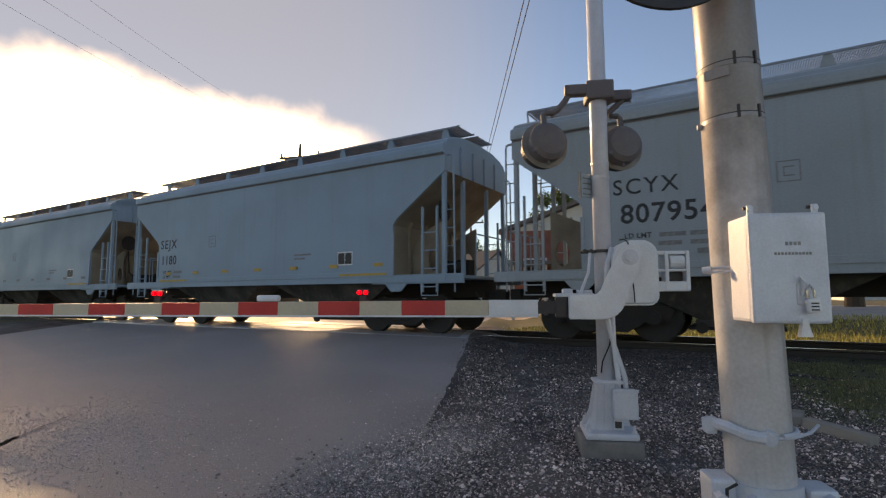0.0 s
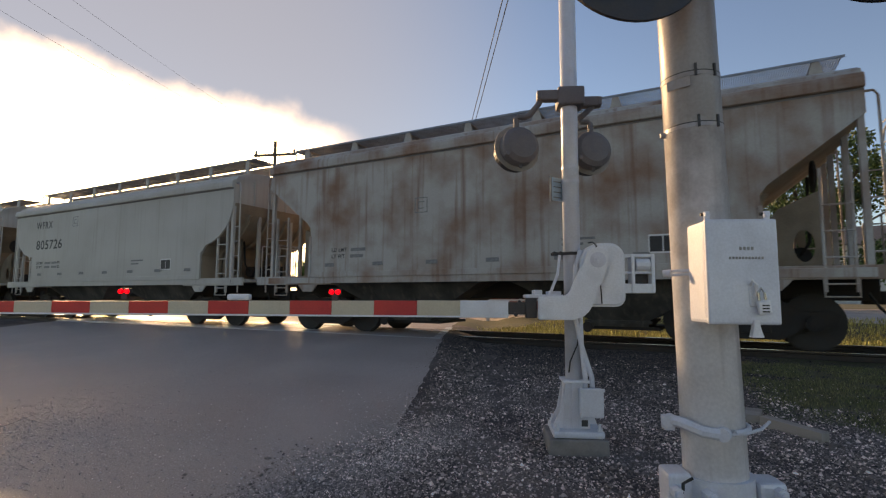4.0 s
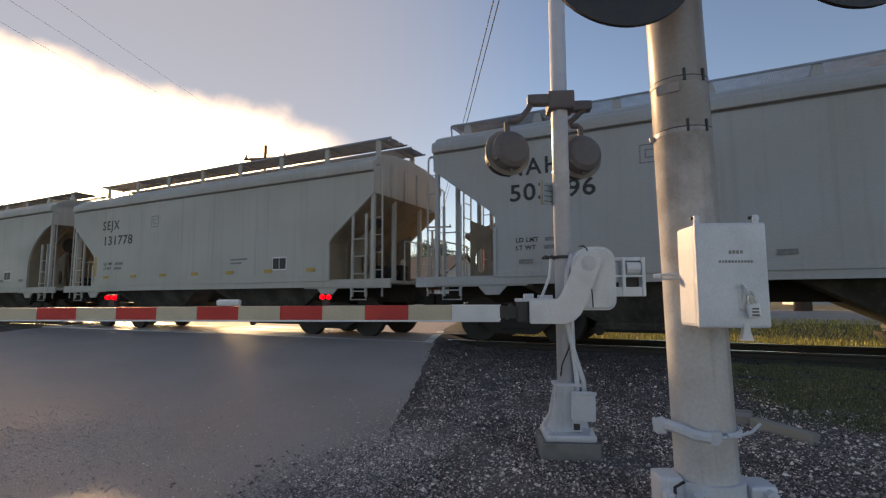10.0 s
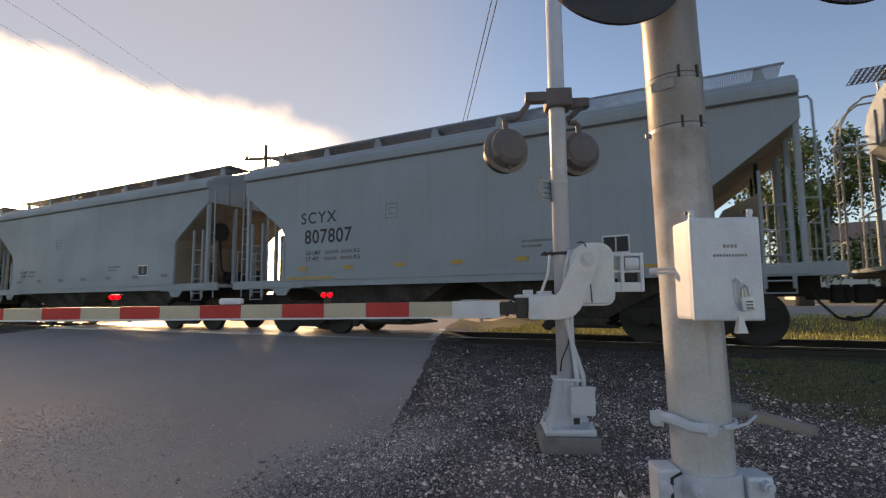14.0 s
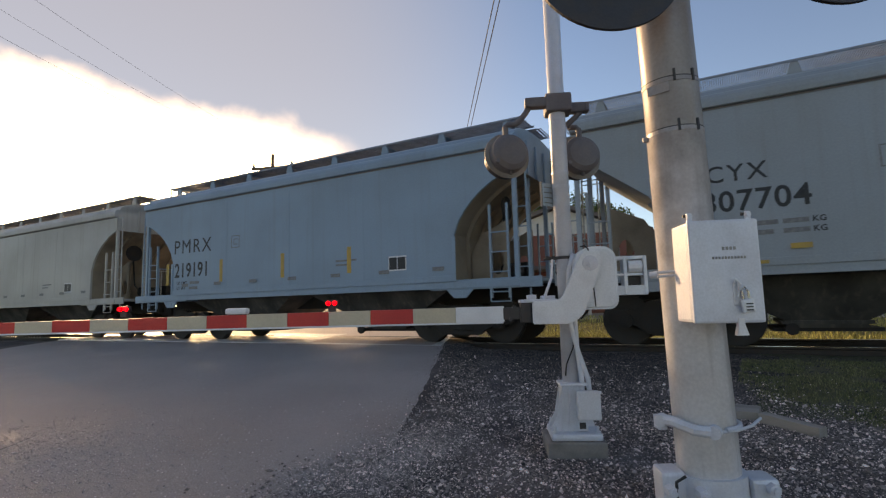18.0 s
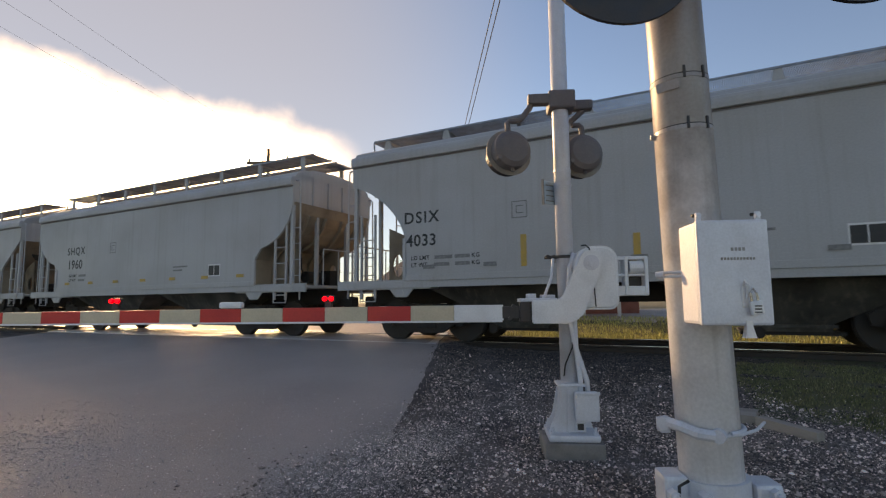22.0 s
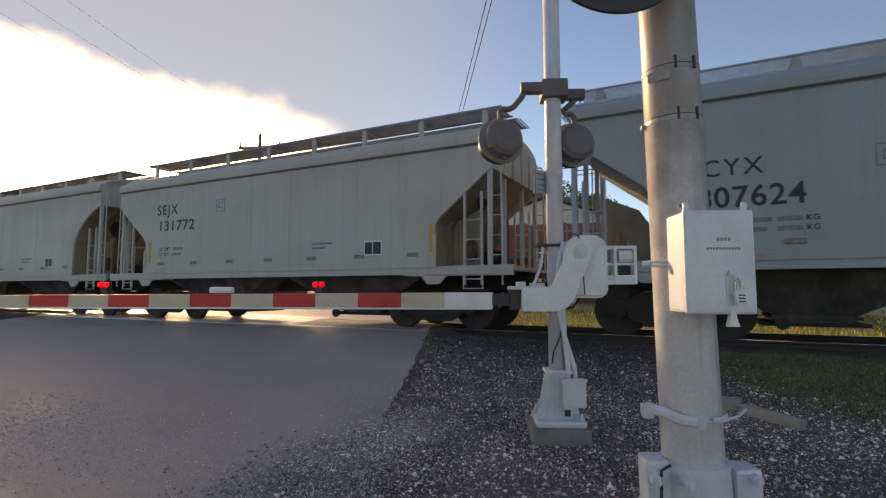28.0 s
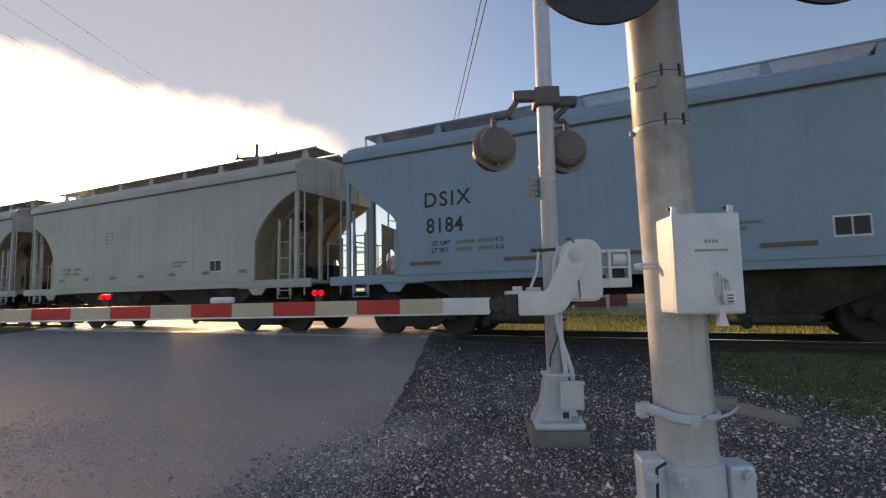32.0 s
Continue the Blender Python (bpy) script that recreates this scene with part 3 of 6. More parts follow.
def make_mast():
    mast = thing("gate_mast", "silver-painted steel crossing signal mast on a concrete footing", "signal mast", LEAN)
    bm = bmesh.new()
    box(bm, -0.235, 0.225, -0.225, 0.235, -0.75, -0.362, 0.014)
    part("footing", bm, "footing_concrete", mast, "weathered concrete footing block")
    bm = bmesh.new()
    box(bm, -0.20, 0.20, -0.20, 0.20, -0.36, -0.305, 0.02)
    prism(bm, [(-0.105, -0.31), (0.105, -0.31), (0.088, 0.06), (-0.088, 0.06)], -0.09, 0.09)
    for sx in (-1, 1):
        for sy in ((-1, 1) if sx < 0 else (1,)):
            prism(bm, [(sx * 0.09, -0.31), (sx * 0.19, -0.31), (sx * 0.18, -0.27), (sx * 0.135, -0.18), (sx * 0.095, 0.03)], sy * 0.082 - 0.011, sy * 0.082 + 0.011)
    box(bm, -0.11, 0.11, -0.11, 0.11, 0.05, 0.075, 0.01)
    for x in (-0.082, -0.03):
        prism(bm, [(x * 1.15 - 0.008, -0.305), (x * 1.15 + 0.008, -0.305), (x + 0.006, 0.05), (x - 0.006, 0.05)], -0.106, -0.088)
    box(bm, 0.02, 0.10, -0.104, -0.088, -0.30, -0.215, 0.006)
    part("base_casting", bm, "silver_paint", mast)
    bm = bmesh.new()
    box(bm, 0.035, 0.085, -0.108, -0.1035, -0.285, -0.235, 0.003)
    part("cover_plate", bm, "dark_metal", mast, "small dark cover plate")
    for sx in (-0.165, 0.165):
        for sy in (-0.165, 0.165):
            bm = bmesh.new()
            cyl(bm, (sx, sy, -0.305), (sx, sy, -0.285), 0.022, n=6)
            cyl(bm, (sx, sy, -0.285), (sx, sy, -0.25), 0.011, n=8)
            part("anchor_bolt", bm, "silver_paint", mast)
    bm = bmesh.new()
    box(bm, 0.015, 0.195, -0.205, -0.10, -0.20, 0.02, 0.014)
    part("junction_box", bm, "silver_paint", mast)
    bm = bmesh.new()
    box(bm, 0.01, 0.20, -0.215, -0.204, 0.005, 0.03, 0.004)
    part("junction_box_hinge", bm, "silver_paint", mast)
    bm = bmesh.new()
    cyl(bm, (0, 0, 0.06), (0, 0, 4.6), 0.0705, n=32)
    part("pole", bm, "silver_paint", mast, "silver-painted steel tube", smooth=True)
    for z in (1.71, 1.83):
        bm = bmesh.new()
        cyl(bm, (0, 0, z), (0, 0, z + 0.022), 0.0745, n=28)
        part("band", bm, "silver_paint", mast)
    for k, (x0, x1) in enumerate(((0.09, 0.10), (0.055, 0.075))):
        bm = bmesh.new()
        tube(bm, [(0.07 + 0.06 * k, -0.09, 0.0), (0.075 + 0.05 * k, -0.085, 0.10), (0.05, -0.08, 0.35), (0.045 - 0.05 * k, -0.085, 0.62), (0.02, -0.08, 1.0), (0.06, -0.08, 1.13)], 0.021, 10)
        part("conduit", bm, "silver_paint", mast, smooth=True)
    bm = bmesh.new()
    tube(bm, [(-0.01, -0.082, 0.70), (0.03, -0.086, 0.50), (0.02, -0.084, 0.36), (-0.04, -0.07, 0.22), (-0.05, -0.06, 0.13)], 0.006, 6)
    part("loose_wire", bm, "black_cable", mast, smooth=True)
    # crossarm with two lamps seen from behind
    bm = bmesh.new()
    box(bm, -0.105, 0.12, -0.105, 0.105, 2.375, 2.535, 0.02)
    part("crossarm_hub", bm, "lamp_housing", mast)
    for sx, x1, lx, tag in ((-1, -0.26, -0.46, "l"), (1, 0.28, 0.20, "r")):
        dy = -0.05 if sx < 0 else 0.12
        bm = bmesh.new()
        box(bm, min(0, x1), max(0, x1), dy - 0.045, dy + 0.045, 2.42, 2.51, 0.015)
        if sx < 0:
            bend = [(-0.234, 2.46), (-0.27, 2.39), (-0.34, 2.305), (-0.38, 2.285), (-0.435, 2.288), (-0.458, 2.265), (-0.455, 2.17)]
        else:
            bend = [(0.255, 2.46), (0.17, 2.375), (0.10, 2.315), (0.125, 2.288), (0.175, 2.288), (0.20, 2.265), (0.205, 2.17)]
        tube(bm, [(u, dy, w) for u, w in bend], 0.026, 10)
        box(bm, x1 - 0.02, x1 + 0.02, dy - 0.05, dy + 0.05, 2.425, 2.505, 0.01)
        arm = part("lamp_bracket", bm, "lamp_housing", mast)
        lamp = new("signal_lamp")
        lamp.parent = mast
        lamp.matrix_local = Matrix.Translation((lx + (0.02 if sx < 0 else 0.0), dy, 2.02)) @ pose(0, 0, 0, -7, 0, 20 if sx < 0 else 14)
        lamp["label"] = "dark round flashing-light head seen from behind"
        bm = bmesh.new()
        cyl(bm, (0, 0.030, 0), (0, 0.038, 0), 0.205, n=40)
        part("backing_disc", bm, "lamp_rim", lamp, "faded tan backing disc")
        bm = bmesh.new()
        cyl(bm, (0, 0.030, 0), (0, -0.05, 0), 0.164, 0.158, n=36)
        cyl(bm, (0, -0.05, 0), (0, -0.066, 0), 0.166, 0.160, n=36)
        cyl(bm, (0, -0.066, 0), (0, -0.092, 0), 0.158, 0.125, n=36)
        cyl(bm, (0, -0.092, 0), (0, -0.104, 0), 0.125, 0.06, n=36)
        part("housing", bm, "lamp_housing", lamp, smooth=False)
        bm = bmesh.new()
        cyl(bm, (-0.13, -0.03, -0.09), (-0.13, -0.08, -0.09), 0.018, n=10)
        part("latch", bm, "lamp_housing", lamp)
        bm = bmesh.new()
        cyl(bm, (0.0, -0.02, -0.15), (0.0, -0.02, -0.19), 0.014, n=10)
        part("drain_plug", bm, "lamp_housing", lamp)
        bm = bmesh.new()
        cyl(bm, (0, 0.06, 0), (0, 0.16, -0.02), 0.16, 0.165, n=30, caps=False)
        part("visor", bm, "dark_metal", lamp)
    # small tag clamped to the pole
    bm = bmesh.new()
    box(bm, -0.006, 0.006, -0.07, 0.07, -0.10, 0.10, 0.003, m=Matrix.Translation((-0.115, 0.0, 1.66)) @ pose(0, 0, 0, 0, 0, -52))
    part("number_tag", bm, "tag_blue", mast, "small blue-grey tag plate")
    bm = bmesh.new()
    for k in range(4):
        for side in (-1, 1):
            box(bm, min(side * 0.009, side * 0.0055), max(side * 0.009, side * 0.0055), -0.045, 0.045, 0.058 - k * 0.045, 0.067 - k * 0.045, m=Matrix.Translation((-0.115, 0.0, 1.66)) @ pose(0, 0, 0, 0, 0, -52))
    box(bm, -0.012, 0.012, -0.078, -0.068, -0.11, 0.11, m=Matrix.Translation((-0.115, 0.0, 1.66)) @ pose(0, 0, 0, 0, 0, -52))
    part("tag_marks", bm, "faded_ink", mast)
    # gate mechanism
    bm = bmesh.new()
    rim = []
    for cx, cz, r, a0 in ((0.285, 1.065, 0.12, 0), (0.215, 1.015, 0.17, 90), (0.125, 0.745, 0.08, 180), (0.325, 0.745, 0.08, 270)):
        rim += [(cx + r * math.cos(radians(a0 + 15 * k)), cz + r * math.sin(radians(a0 + 15 * k))) for k in range(7)]
    prism(bm, rim, -0.13, 0.13)
    bmesh.ops.bevel(bm, geom=[e for e in bm.edges if abs(e.verts[0].co.y - e.verts[1].co.y) < 1e-4], offset=0.022, segments=3, affect="EDGES")
    part("mechanism_case", bm, "white_paint", mast, "rounded white gate machine case", smooth=False)
    bm = bmesh.new()
    tube(bm, [(0.198, -0.134, 0.93), (0.203, -0.134, 0.85), (0.209, -0.134, 0.76), (0.212, -0.132, 0.69)], 0.0045, 6)
    part("case_cable", bm, "black_cable", mast, smooth=True)
    bm = bmesh.new()
    tube(bm, [(0.125, -0.07, 1.192), (0.15, -0.118, 1.192), (0.175, -0.132, 1.165), (0.183, -0.134, 1.11)], 0.006, 6)
    part("case_cable", bm, "black_cable", mast, smooth=True)
    bm = bmesh.new()
    for z0, z1 in ((0.775, 0.855), (0.935, 0.955), (1.07, 1.10)):
        box(bm, 0.40, 0.66, -0.05, 0.05, z0, z1, 0.008)
    for x0, x1 in ((0.47, 0.50), (0.63, 0.66)):
        box(bm, x0, x1, -0.06, 0.06, 0.78, 1.10, 0.008)
    cyl(bm, (0.51, -0.02, 1.01), (0.62, -0.02, 1.01), 0.055, n=14)
    frame_part = part("counterweight_frame", bm, "white_paint", mast)
    # added plate whose dark colour stands for the shade inside the frame
    bm = bmesh.new()
    box(bm, 0.505, 0.625, 0.02, 0.04, 0.86, 1.065, 0.003)
    part("frame_shade", bm, "dark_metal", frame_part, "added dark plate for the shade inside the frame")
    # clamp and brace on the pole
    bm = bmesh.new()
    cyl(bm, (0, 0, 1.092), (0, 0, 1.118), 0.080, n=24)
    box(bm, -0.17, -0.06, -0.05, -0.03, 1.094, 1.116, 0.005)
    box(bm, -0.17, -0.06, 0.03, 0.05, 1.094, 1.116, 0.005)
    for x in (-0.10, -0.15):
        cyl(bm, (x, -0.075, 1.105), (x, 0.075, 1.105), 0.010, n=8)
        cyl(bm, (x, -0.066, 1.105), (x, -0.05, 1.105), 0.018, n=6)
    part("pole_clamp", bm, "dark_metal", mast, "dark bolted clamp")
    bm = bmesh.new()
    tube(bm, [(-0.11, -0.06, 1.09), (-0.13, -0.08, 0.93), (-0.20, -0.10, 0.76)], 0.012, 8)
    part("brace_rod", bm, "silver_paint", mast)
    return mast


def make_arm():
    arm = thing("crossing_barrier", "lowered red and white striped crossing barrier", "barrier", LEAN)
    # cranked support casting with the pivot
    bm = bmesh.new()
    prism(bm, [(-0.305, 0.745), (-0.305, 0.56), (-0.03, 0.558), (0.05, 0.585), (0.105, 0.64), (0.265, 1.02), (0.27, 1.07), (0.235, 1.12), (0.17, 1.145), (0.105, 1.12), (0.08, 1.075), (-0.06, 0.775), (-0.10, 0.75)], -0.215, -0.165)
    bmesh.ops.bevel(bm, geom=[e for e in bm.edges], offset=0.009, segments=2, affect="EDGES")
    crank = part("support_casting", bm, "white_paint", arm, "white cranked gate arm support")
    bm = bmesh.new()
    cyl(bm, (0.17, -0.10, 1.04), (0.17, -0.222, 1.04), 0.062, n=24)
    cyl(bm, (0.17, -0.215, 1.04), (0.17, -0.238, 1.04), 0.040, n=6)
    cyl(bm, (0.17, -0.235, 1.04), (0.17, -0.25, 1.04), 0.018, n=12)
    part("pivot_bolt", bm, "silver_paint", crank)
    bm = bmesh.new()
    box(bm, -0.40, -0.10, -0.16, 0.16, 0.735, 0.762, 0.005)
    box(bm, -0.33, -0.26, -0.10, 0.10, 0.762, 0.80, 0.006)
    box(bm, -0.22, -0.10, -0.06, 0.02, 0.762, 0.79, 0.006)
    part("arm_adapter", bm, "silver_paint", arm, "galvanised arm adapter plate")
    bm = bmesh.new()
    box(bm, -0.40, -0.31, -0.16, -0.03, 0.57, 0.735, 0.01)
    box(bm, -0.54, -0.39, -0.13, -0.11, 0.60, 0.70, 0.004)
    cyl(bm, (-0.48, -0.16, 0.60), (-0.48, -0.08, 0.60), 0.016, n=8)
    cyl(bm, (-0.45, -0.16, 0.70), (-0.45, -0.08, 0.70), 0.016, n=8)
    part("hinge_bracket", bm, "dark_metal", arm)
    # the striped blade: sections along the arm, falling slightly
    x = -0.53
    z0, z1 = 0.584, 0.712
    lengths = [("white_paint", 0.406), ("buff_stripe", 0.361)] + [("red_stripe", 0.365), ("buff_stripe", 0.365)] * 9
    for k, (m, w) in enumerate(lengths):
        bm = bmesh.new()
        box(bm, x - w + 0.001, x - 0.001, -0.125, -0.085, z0 + 0.001, z1 - 0.001 - 0.0022 * k, 0.004)
        part("stripe", bm, m, arm, {"white_paint": "plain white root of the arm", "red_stripe": "red reflective stripe", "buff_stripe": "faded white stripe"}[m])
        x -= w
    bm = bmesh.new()
    box(bm, x, -0.54, -0.1275, -0.0825, z0 - 0.014, z0 + 0.001, 0.003)
    part("lower_rail", bm, "white_paint", arm)
    tip = x
    for lx, lit, red in ((-2.0, True, True), (-2.85, False, False), (-3.90, True, True), (tip + 0.08, True, True)):
        lamp = new("arm_lamp")
        lamp.parent = arm
        lamp.matrix_local = Matrix.Translation((lx, -0.105, z1 - 0.01))
        bm = bmesh.new()
        if lit:
            box(bm, -0.03, 0.03, -0.02, 0.02, 0.0, 0.05, 0.006)
            part("bracket", bm, "dark_metal", lamp)
            bm = bmesh.new()
            for s in (-1, 1):
                cyl(bm, (0.028 * s, -0.02, 0.075), (0.028 * s, -0.04, 0.075), 0.021, 0.018, n=16)
            lens = part("lens", bm, "red_glow", lamp, "glowing red lens")
            bm = bmesh.new()
            box(bm, -0.052, 0.052, -0.02, 0.02, 0.048, 0.102, 0.012)
            part("lamp_body", bm, "dark_metal", lamp)
        else:
            box(bm, -0.10, 0.10, -0.035, 0.035, 0.0, 0.055, 0.02)
            part("case", bm, "white_paint", lamp, "pale lamp case")
    return arm


make_mast()
make_arm()


# ---- the tall signal pole ----
POLE = pose(-0.19, -6.22, 0, 0, 0, 26.5)
TILT = Matrix.Translation((0, 0, 0.6)) @ Matrix.Rotation(radians(1.55), 4, (0.37, -0.93, 0)) @ Matrix.Translation((0, 0, -0.6))   # the pole leans a little towards the road


def make_pole():
    pole = thing("signal_pole", "thick weathered galvanised steel signal pole with clamps", "signal pole", POLE @ TILT)
    bm = bmesh.new()
    cyl(bm, (0, 0, -0.55), (0, 0, 5.2), 0.1545, 0.136, n=48)
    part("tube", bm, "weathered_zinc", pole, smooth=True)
    for z in (1.63, 1.905):
        bm = bmesh.new()
        cyl(bm, (0, 0, z), (0, 0, z + 0.022), 0.1495, n=48)
        if z < 1.8:
            box(bm, -0.010, 0.010, -0.170, -0.146, z - 0.012, z + 0.016, 0.003, m=pose(0, 0, 0, 0, 0, -95))
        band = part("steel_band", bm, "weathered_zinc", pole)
        for a in (-60, -100):
            bm = bmesh.new()
            box(bm, -0.006, 0.006, -0.157, -0.1435, z - 0.004, z + 0.06, m=pose(0, 0, 0, 0, 0, a + 90))
            part("band_tab", bm, "dark_metal", band, "dark upright band tab")
        bm = bmesh.new()
        cyl(bm, (0, 0, z + 0.021), (0, 0, z + 0.027), 0.1495, n=48)
        part("band_edge", bm, "dark_metal", band)
    bm = bmesh.new()
    prism(bm, [(-0.06, 0), (0.06, 0), (0.06, 0.05), (-0.06, 0.05)], -0.156, -0.152)
    for v in bm.verts:
        v.co = pose(0, 0, 0, 0, 0, -42) @ (v.co + Vector((0, 0, 1.845)))
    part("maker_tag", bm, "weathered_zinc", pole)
    # lower clamp
    for z, r, name in ((0.085, 0.162, "lower_clamp"), ):
        bm = bmesh.new()
        tube(bm, [(0.166 * math.cos(radians(a)), 0.166 * math.sin(radians(a)), z) for a in range(-75, 90, 12)], 0.013, 8)
        box(bm, -0.25, -0.20, -0.05, 0.03, z - 0.02, z + 0.05, 0.01)
        tube(bm, [(-0.225, -0.03, z + 0.035), (-0.175, -0.10, z + 0.03), (-0.11, -0.16, z + 0.005), (-0.04, -0.175, z - 0.005)], 0.028, 8)
        cyl(bm, (-0.03, -0.19, z - 0.005), (-0.005, -0.15, z - 0.005), 0.034, n=10)
        cyl(bm, (-0.24, -0.06, z + 0.03), (-0.21, 0.0, z + 0.03), 0.03, n=10)
        tube(bm, [(-0.01, -0.17, z - 0.01), (0.10, -0.145, z - 0.008), (0.2, -0.09, z), (0.30, 0.03, z + 0.006)], 0.008, 8)
        part(name, bm, "silver_paint", pole, "bolted silver pipe clamp")
    # bolted collar at the foot
    bm = bmesh.new()
    cyl(bm, (0, 0, -0.42), (0, 0, -0.155), 0.178, n=40)
    box(bm, -0.27, -0.15, -0.10, 0.06, -0.40, -0.13, 0.02)
    box(bm, 0.16, 0.29, -0.12, 0.04, -0.40, -0.17, 0.02)
    part("foot_collar", bm, "silver_paint", pole)
    for x in (-0.235, -0.10, 0.245):
        bm = bmesh.new()
        y = -0.115 if abs(x) > 0.2 else -0.165
        cyl(bm, (x, y - 0.045, -0.21), (x, y + 0.03, -0.21), 0.030, n=6)
        cyl(bm, (x, y - 0.06, -0.21), (x, y, -0.21), 0.016, n=10)
        part("collar_bolt", bm, "silver_paint", pole)
    bm = bmesh.new()
    tube(bm, [(-0.17, -0.16, -0.13), (-0.215, -0.15, -0.16), (-0.225, -0.16, -0.3), (-0.22, -0.17, -0.52)], 0.008, 6)
    part("ground_wire", bm, "black_cable", pole)
    # hook bolt that holds the box
    bm = bmesh.new()
    tube(bm, [(-0.09, -0.18, 0.882), (-0.16, -0.135, 0.8825), (-0.20, -0.105, 0.882), (-0.216, -0.093, 0.872), (-0.20, -0.105, 0.862), (-0.16, -0.135, 0.8615), (-0.09, -0.18, 0.862)], 0.0075, 8)
    cyl(bm, (-0.196, -0.108, 0.872), (-0.228, -0.085, 0.872), 0.020, 0.017, n=14)
    part("hook_bolt", bm, "silver_paint", pole)
    # signal heads above
    for lx, dy, zc in ((-0.41, -0.32, 2.505), (0.70, -0.30, 2.565)):
        head = new("signal_head")
        head.parent = pole
        head.matrix_local = TILT.inverted() @ Matrix.Translation((lx, dy, zc)) @ pose(0, 0, 0, -4, 0, 6)
        head["label"] = "black round flashing-light head with a red lens"
        bm = bmesh.new()
        cyl(bm, (0, 0.01, 0), (0, -0.01, 0), 0.405, n=56)
        part("backing_disc", bm, "dark_metal", head)
        bm = bmesh.new()
        cyl(bm, (0, -0.01, 0), (0, -0.045, 0), 0.19, 0.17, n=36)
        part("lens", bm, "red_lens", head, "dark red lens")
        bm = bmesh.new()
        cyl(bm, (0, 0.01, 0), (0, 0.16, 0), 0.20, 0.15, n=32)
        part("housing", bm, "dark_metal", head)
        bm = bmesh.new()
        tube(bm, [(0, 0.12, 0.15), (0, 0.14, 0.45), (-lx * 0.5, 0.25, 0.52), (-lx, 0.30, 0.52)], 0.03, 10)
        part("bracket", bm, "dark_metal", head)
    return pole


def make_box():
    case = thing("junction_box", "grey-painted steel junction box strapped to the pole, padlocked", "electrical box", POLE)
    bm = bmesh.new()
    box(bm, -0.135, 0.181, -0.345, -0.150, 0.622, 1.102, 0.016)
    part("case", bm, "silver_paint", case)
    bm = bmesh.new()
    box(bm, -0.138, 0.184, -0.376, -0.352, 0.618, 1.106, 0.012)
    door = part("door", bm, "silver_paint", case)
    # dark piece added so that the gap behind the door reads as shade
    bm = bmesh.new()
    box(bm, -0.131, 0.177, -0.3525, -0.3445, 0.625, 1.099)
    part("gap_filler", bm, "dark_metal", case, "dark filler for the shade in the door gap")
    for x in (-0.118, 0.150):
        bm = bmesh.new()
        box(bm, x - 0.013, x + 0.013, -0.362, -0.35, 1.10, 1.145, 0.005)
        cyl(bm, (x, -0.37, 1.128), (x, -0.345, 1.128), 0.012, n=10)
        part("mounting_lug", bm, "silver_paint", case)
        bm = bmesh.new()
        cyl(bm, (x - 0.022, -0.34, 1.133), (x + 0.02, -0.34, 1.133), 0.008, n=8)
        part("hinge_pin", bm, "dark_metal", case)
    bm = bmesh.new()
    box(bm, 0.045, 0.075, -0.382, -0.371, 0.70, 0.80, 0.004)
    tube(bm, [(0.052, -0.385, 0.80), (0.052, -0.40, 0.82), (0.068, -0.40, 0.80), (0.066, -0.385, 0.74)], 0.008, 8)
    part("hasp", bm, "galvanised", case, "worn steel hasp")
    bm = bmesh.new()
    prism(bm, [(0.058, 0.640), (0.082, 0.640), (0.084, 0.610), (0.098, 0.562), (0.046, 0.562), (0.057, 0.610)], -0.385, -0.355)
    part("latch_handle", bm, "galvanised", case)
    bm = bmesh.new()
    box(bm, 0.068, 0.123, -0.412, -0.388, 0.665, 0.728, 0.008, m=Matrix.Translation((0.09, 0, 0.7)) @ Matrix.Rotation(radians(-9), 4, "Y") @ Matrix.Translation((-0.09, 0, -0.7)))
    lock = part("padlock", bm, "galvanised", case, "steel padlock")
    bm = bmesh.new()
    tube(bm, [(0.076, -0.40, 0.727), (0.073, -0.40, 0.765), (0.086, -0.40, 0.785), (0.10, -0.40, 0.765), (0.104, -0.40, 0.73)], 0.006, 8)
    part("shackle", bm, "rail_top", lock)
    bm = bmesh.new()
    for k in range(3):
        box(bm, 0.082, 0.112, -0.4145, -0.4125, 0.676 + k * 0.014, 0.682 + k * 0.014)
    part("engraving", bm, "black_ink", lock)["kind"] = "stuff"
    # embossed maker's lettering as plain shapes
    bm = bmesh.new()
    for k in range(4):
        box(bm, 0.012 + k * 0.017, 0.024 + k * 0.017, -0.3785, -0.375, 0.960, 0.976, 0.002)
    for k in range(11):
        box(bm, -0.035 + k * 0.0142, -0.025 + k * 0.0142, -0.3785, -0.375, 0.918, 0.930, 0.002)
    part("embossed_lettering", bm, "concrete", door)["kind"] = "stuff"
    return case


make_pole()
make_box()


# ---- the train ----
SPEED = 12.33
PITCH = 13.71
END = 6.12            # half length of the car body
SILL, EAVE, TOP, HALF = 1.30, 4.19, 4.88, 1.60
DROP = {"angled": 0.0, "deep": 0.0, "low": 0.17, "round": 0.17}   # how much lower the roof edge of a style sits
MESH = {}
WHEELS = {-0.89: [], 0.89: []}


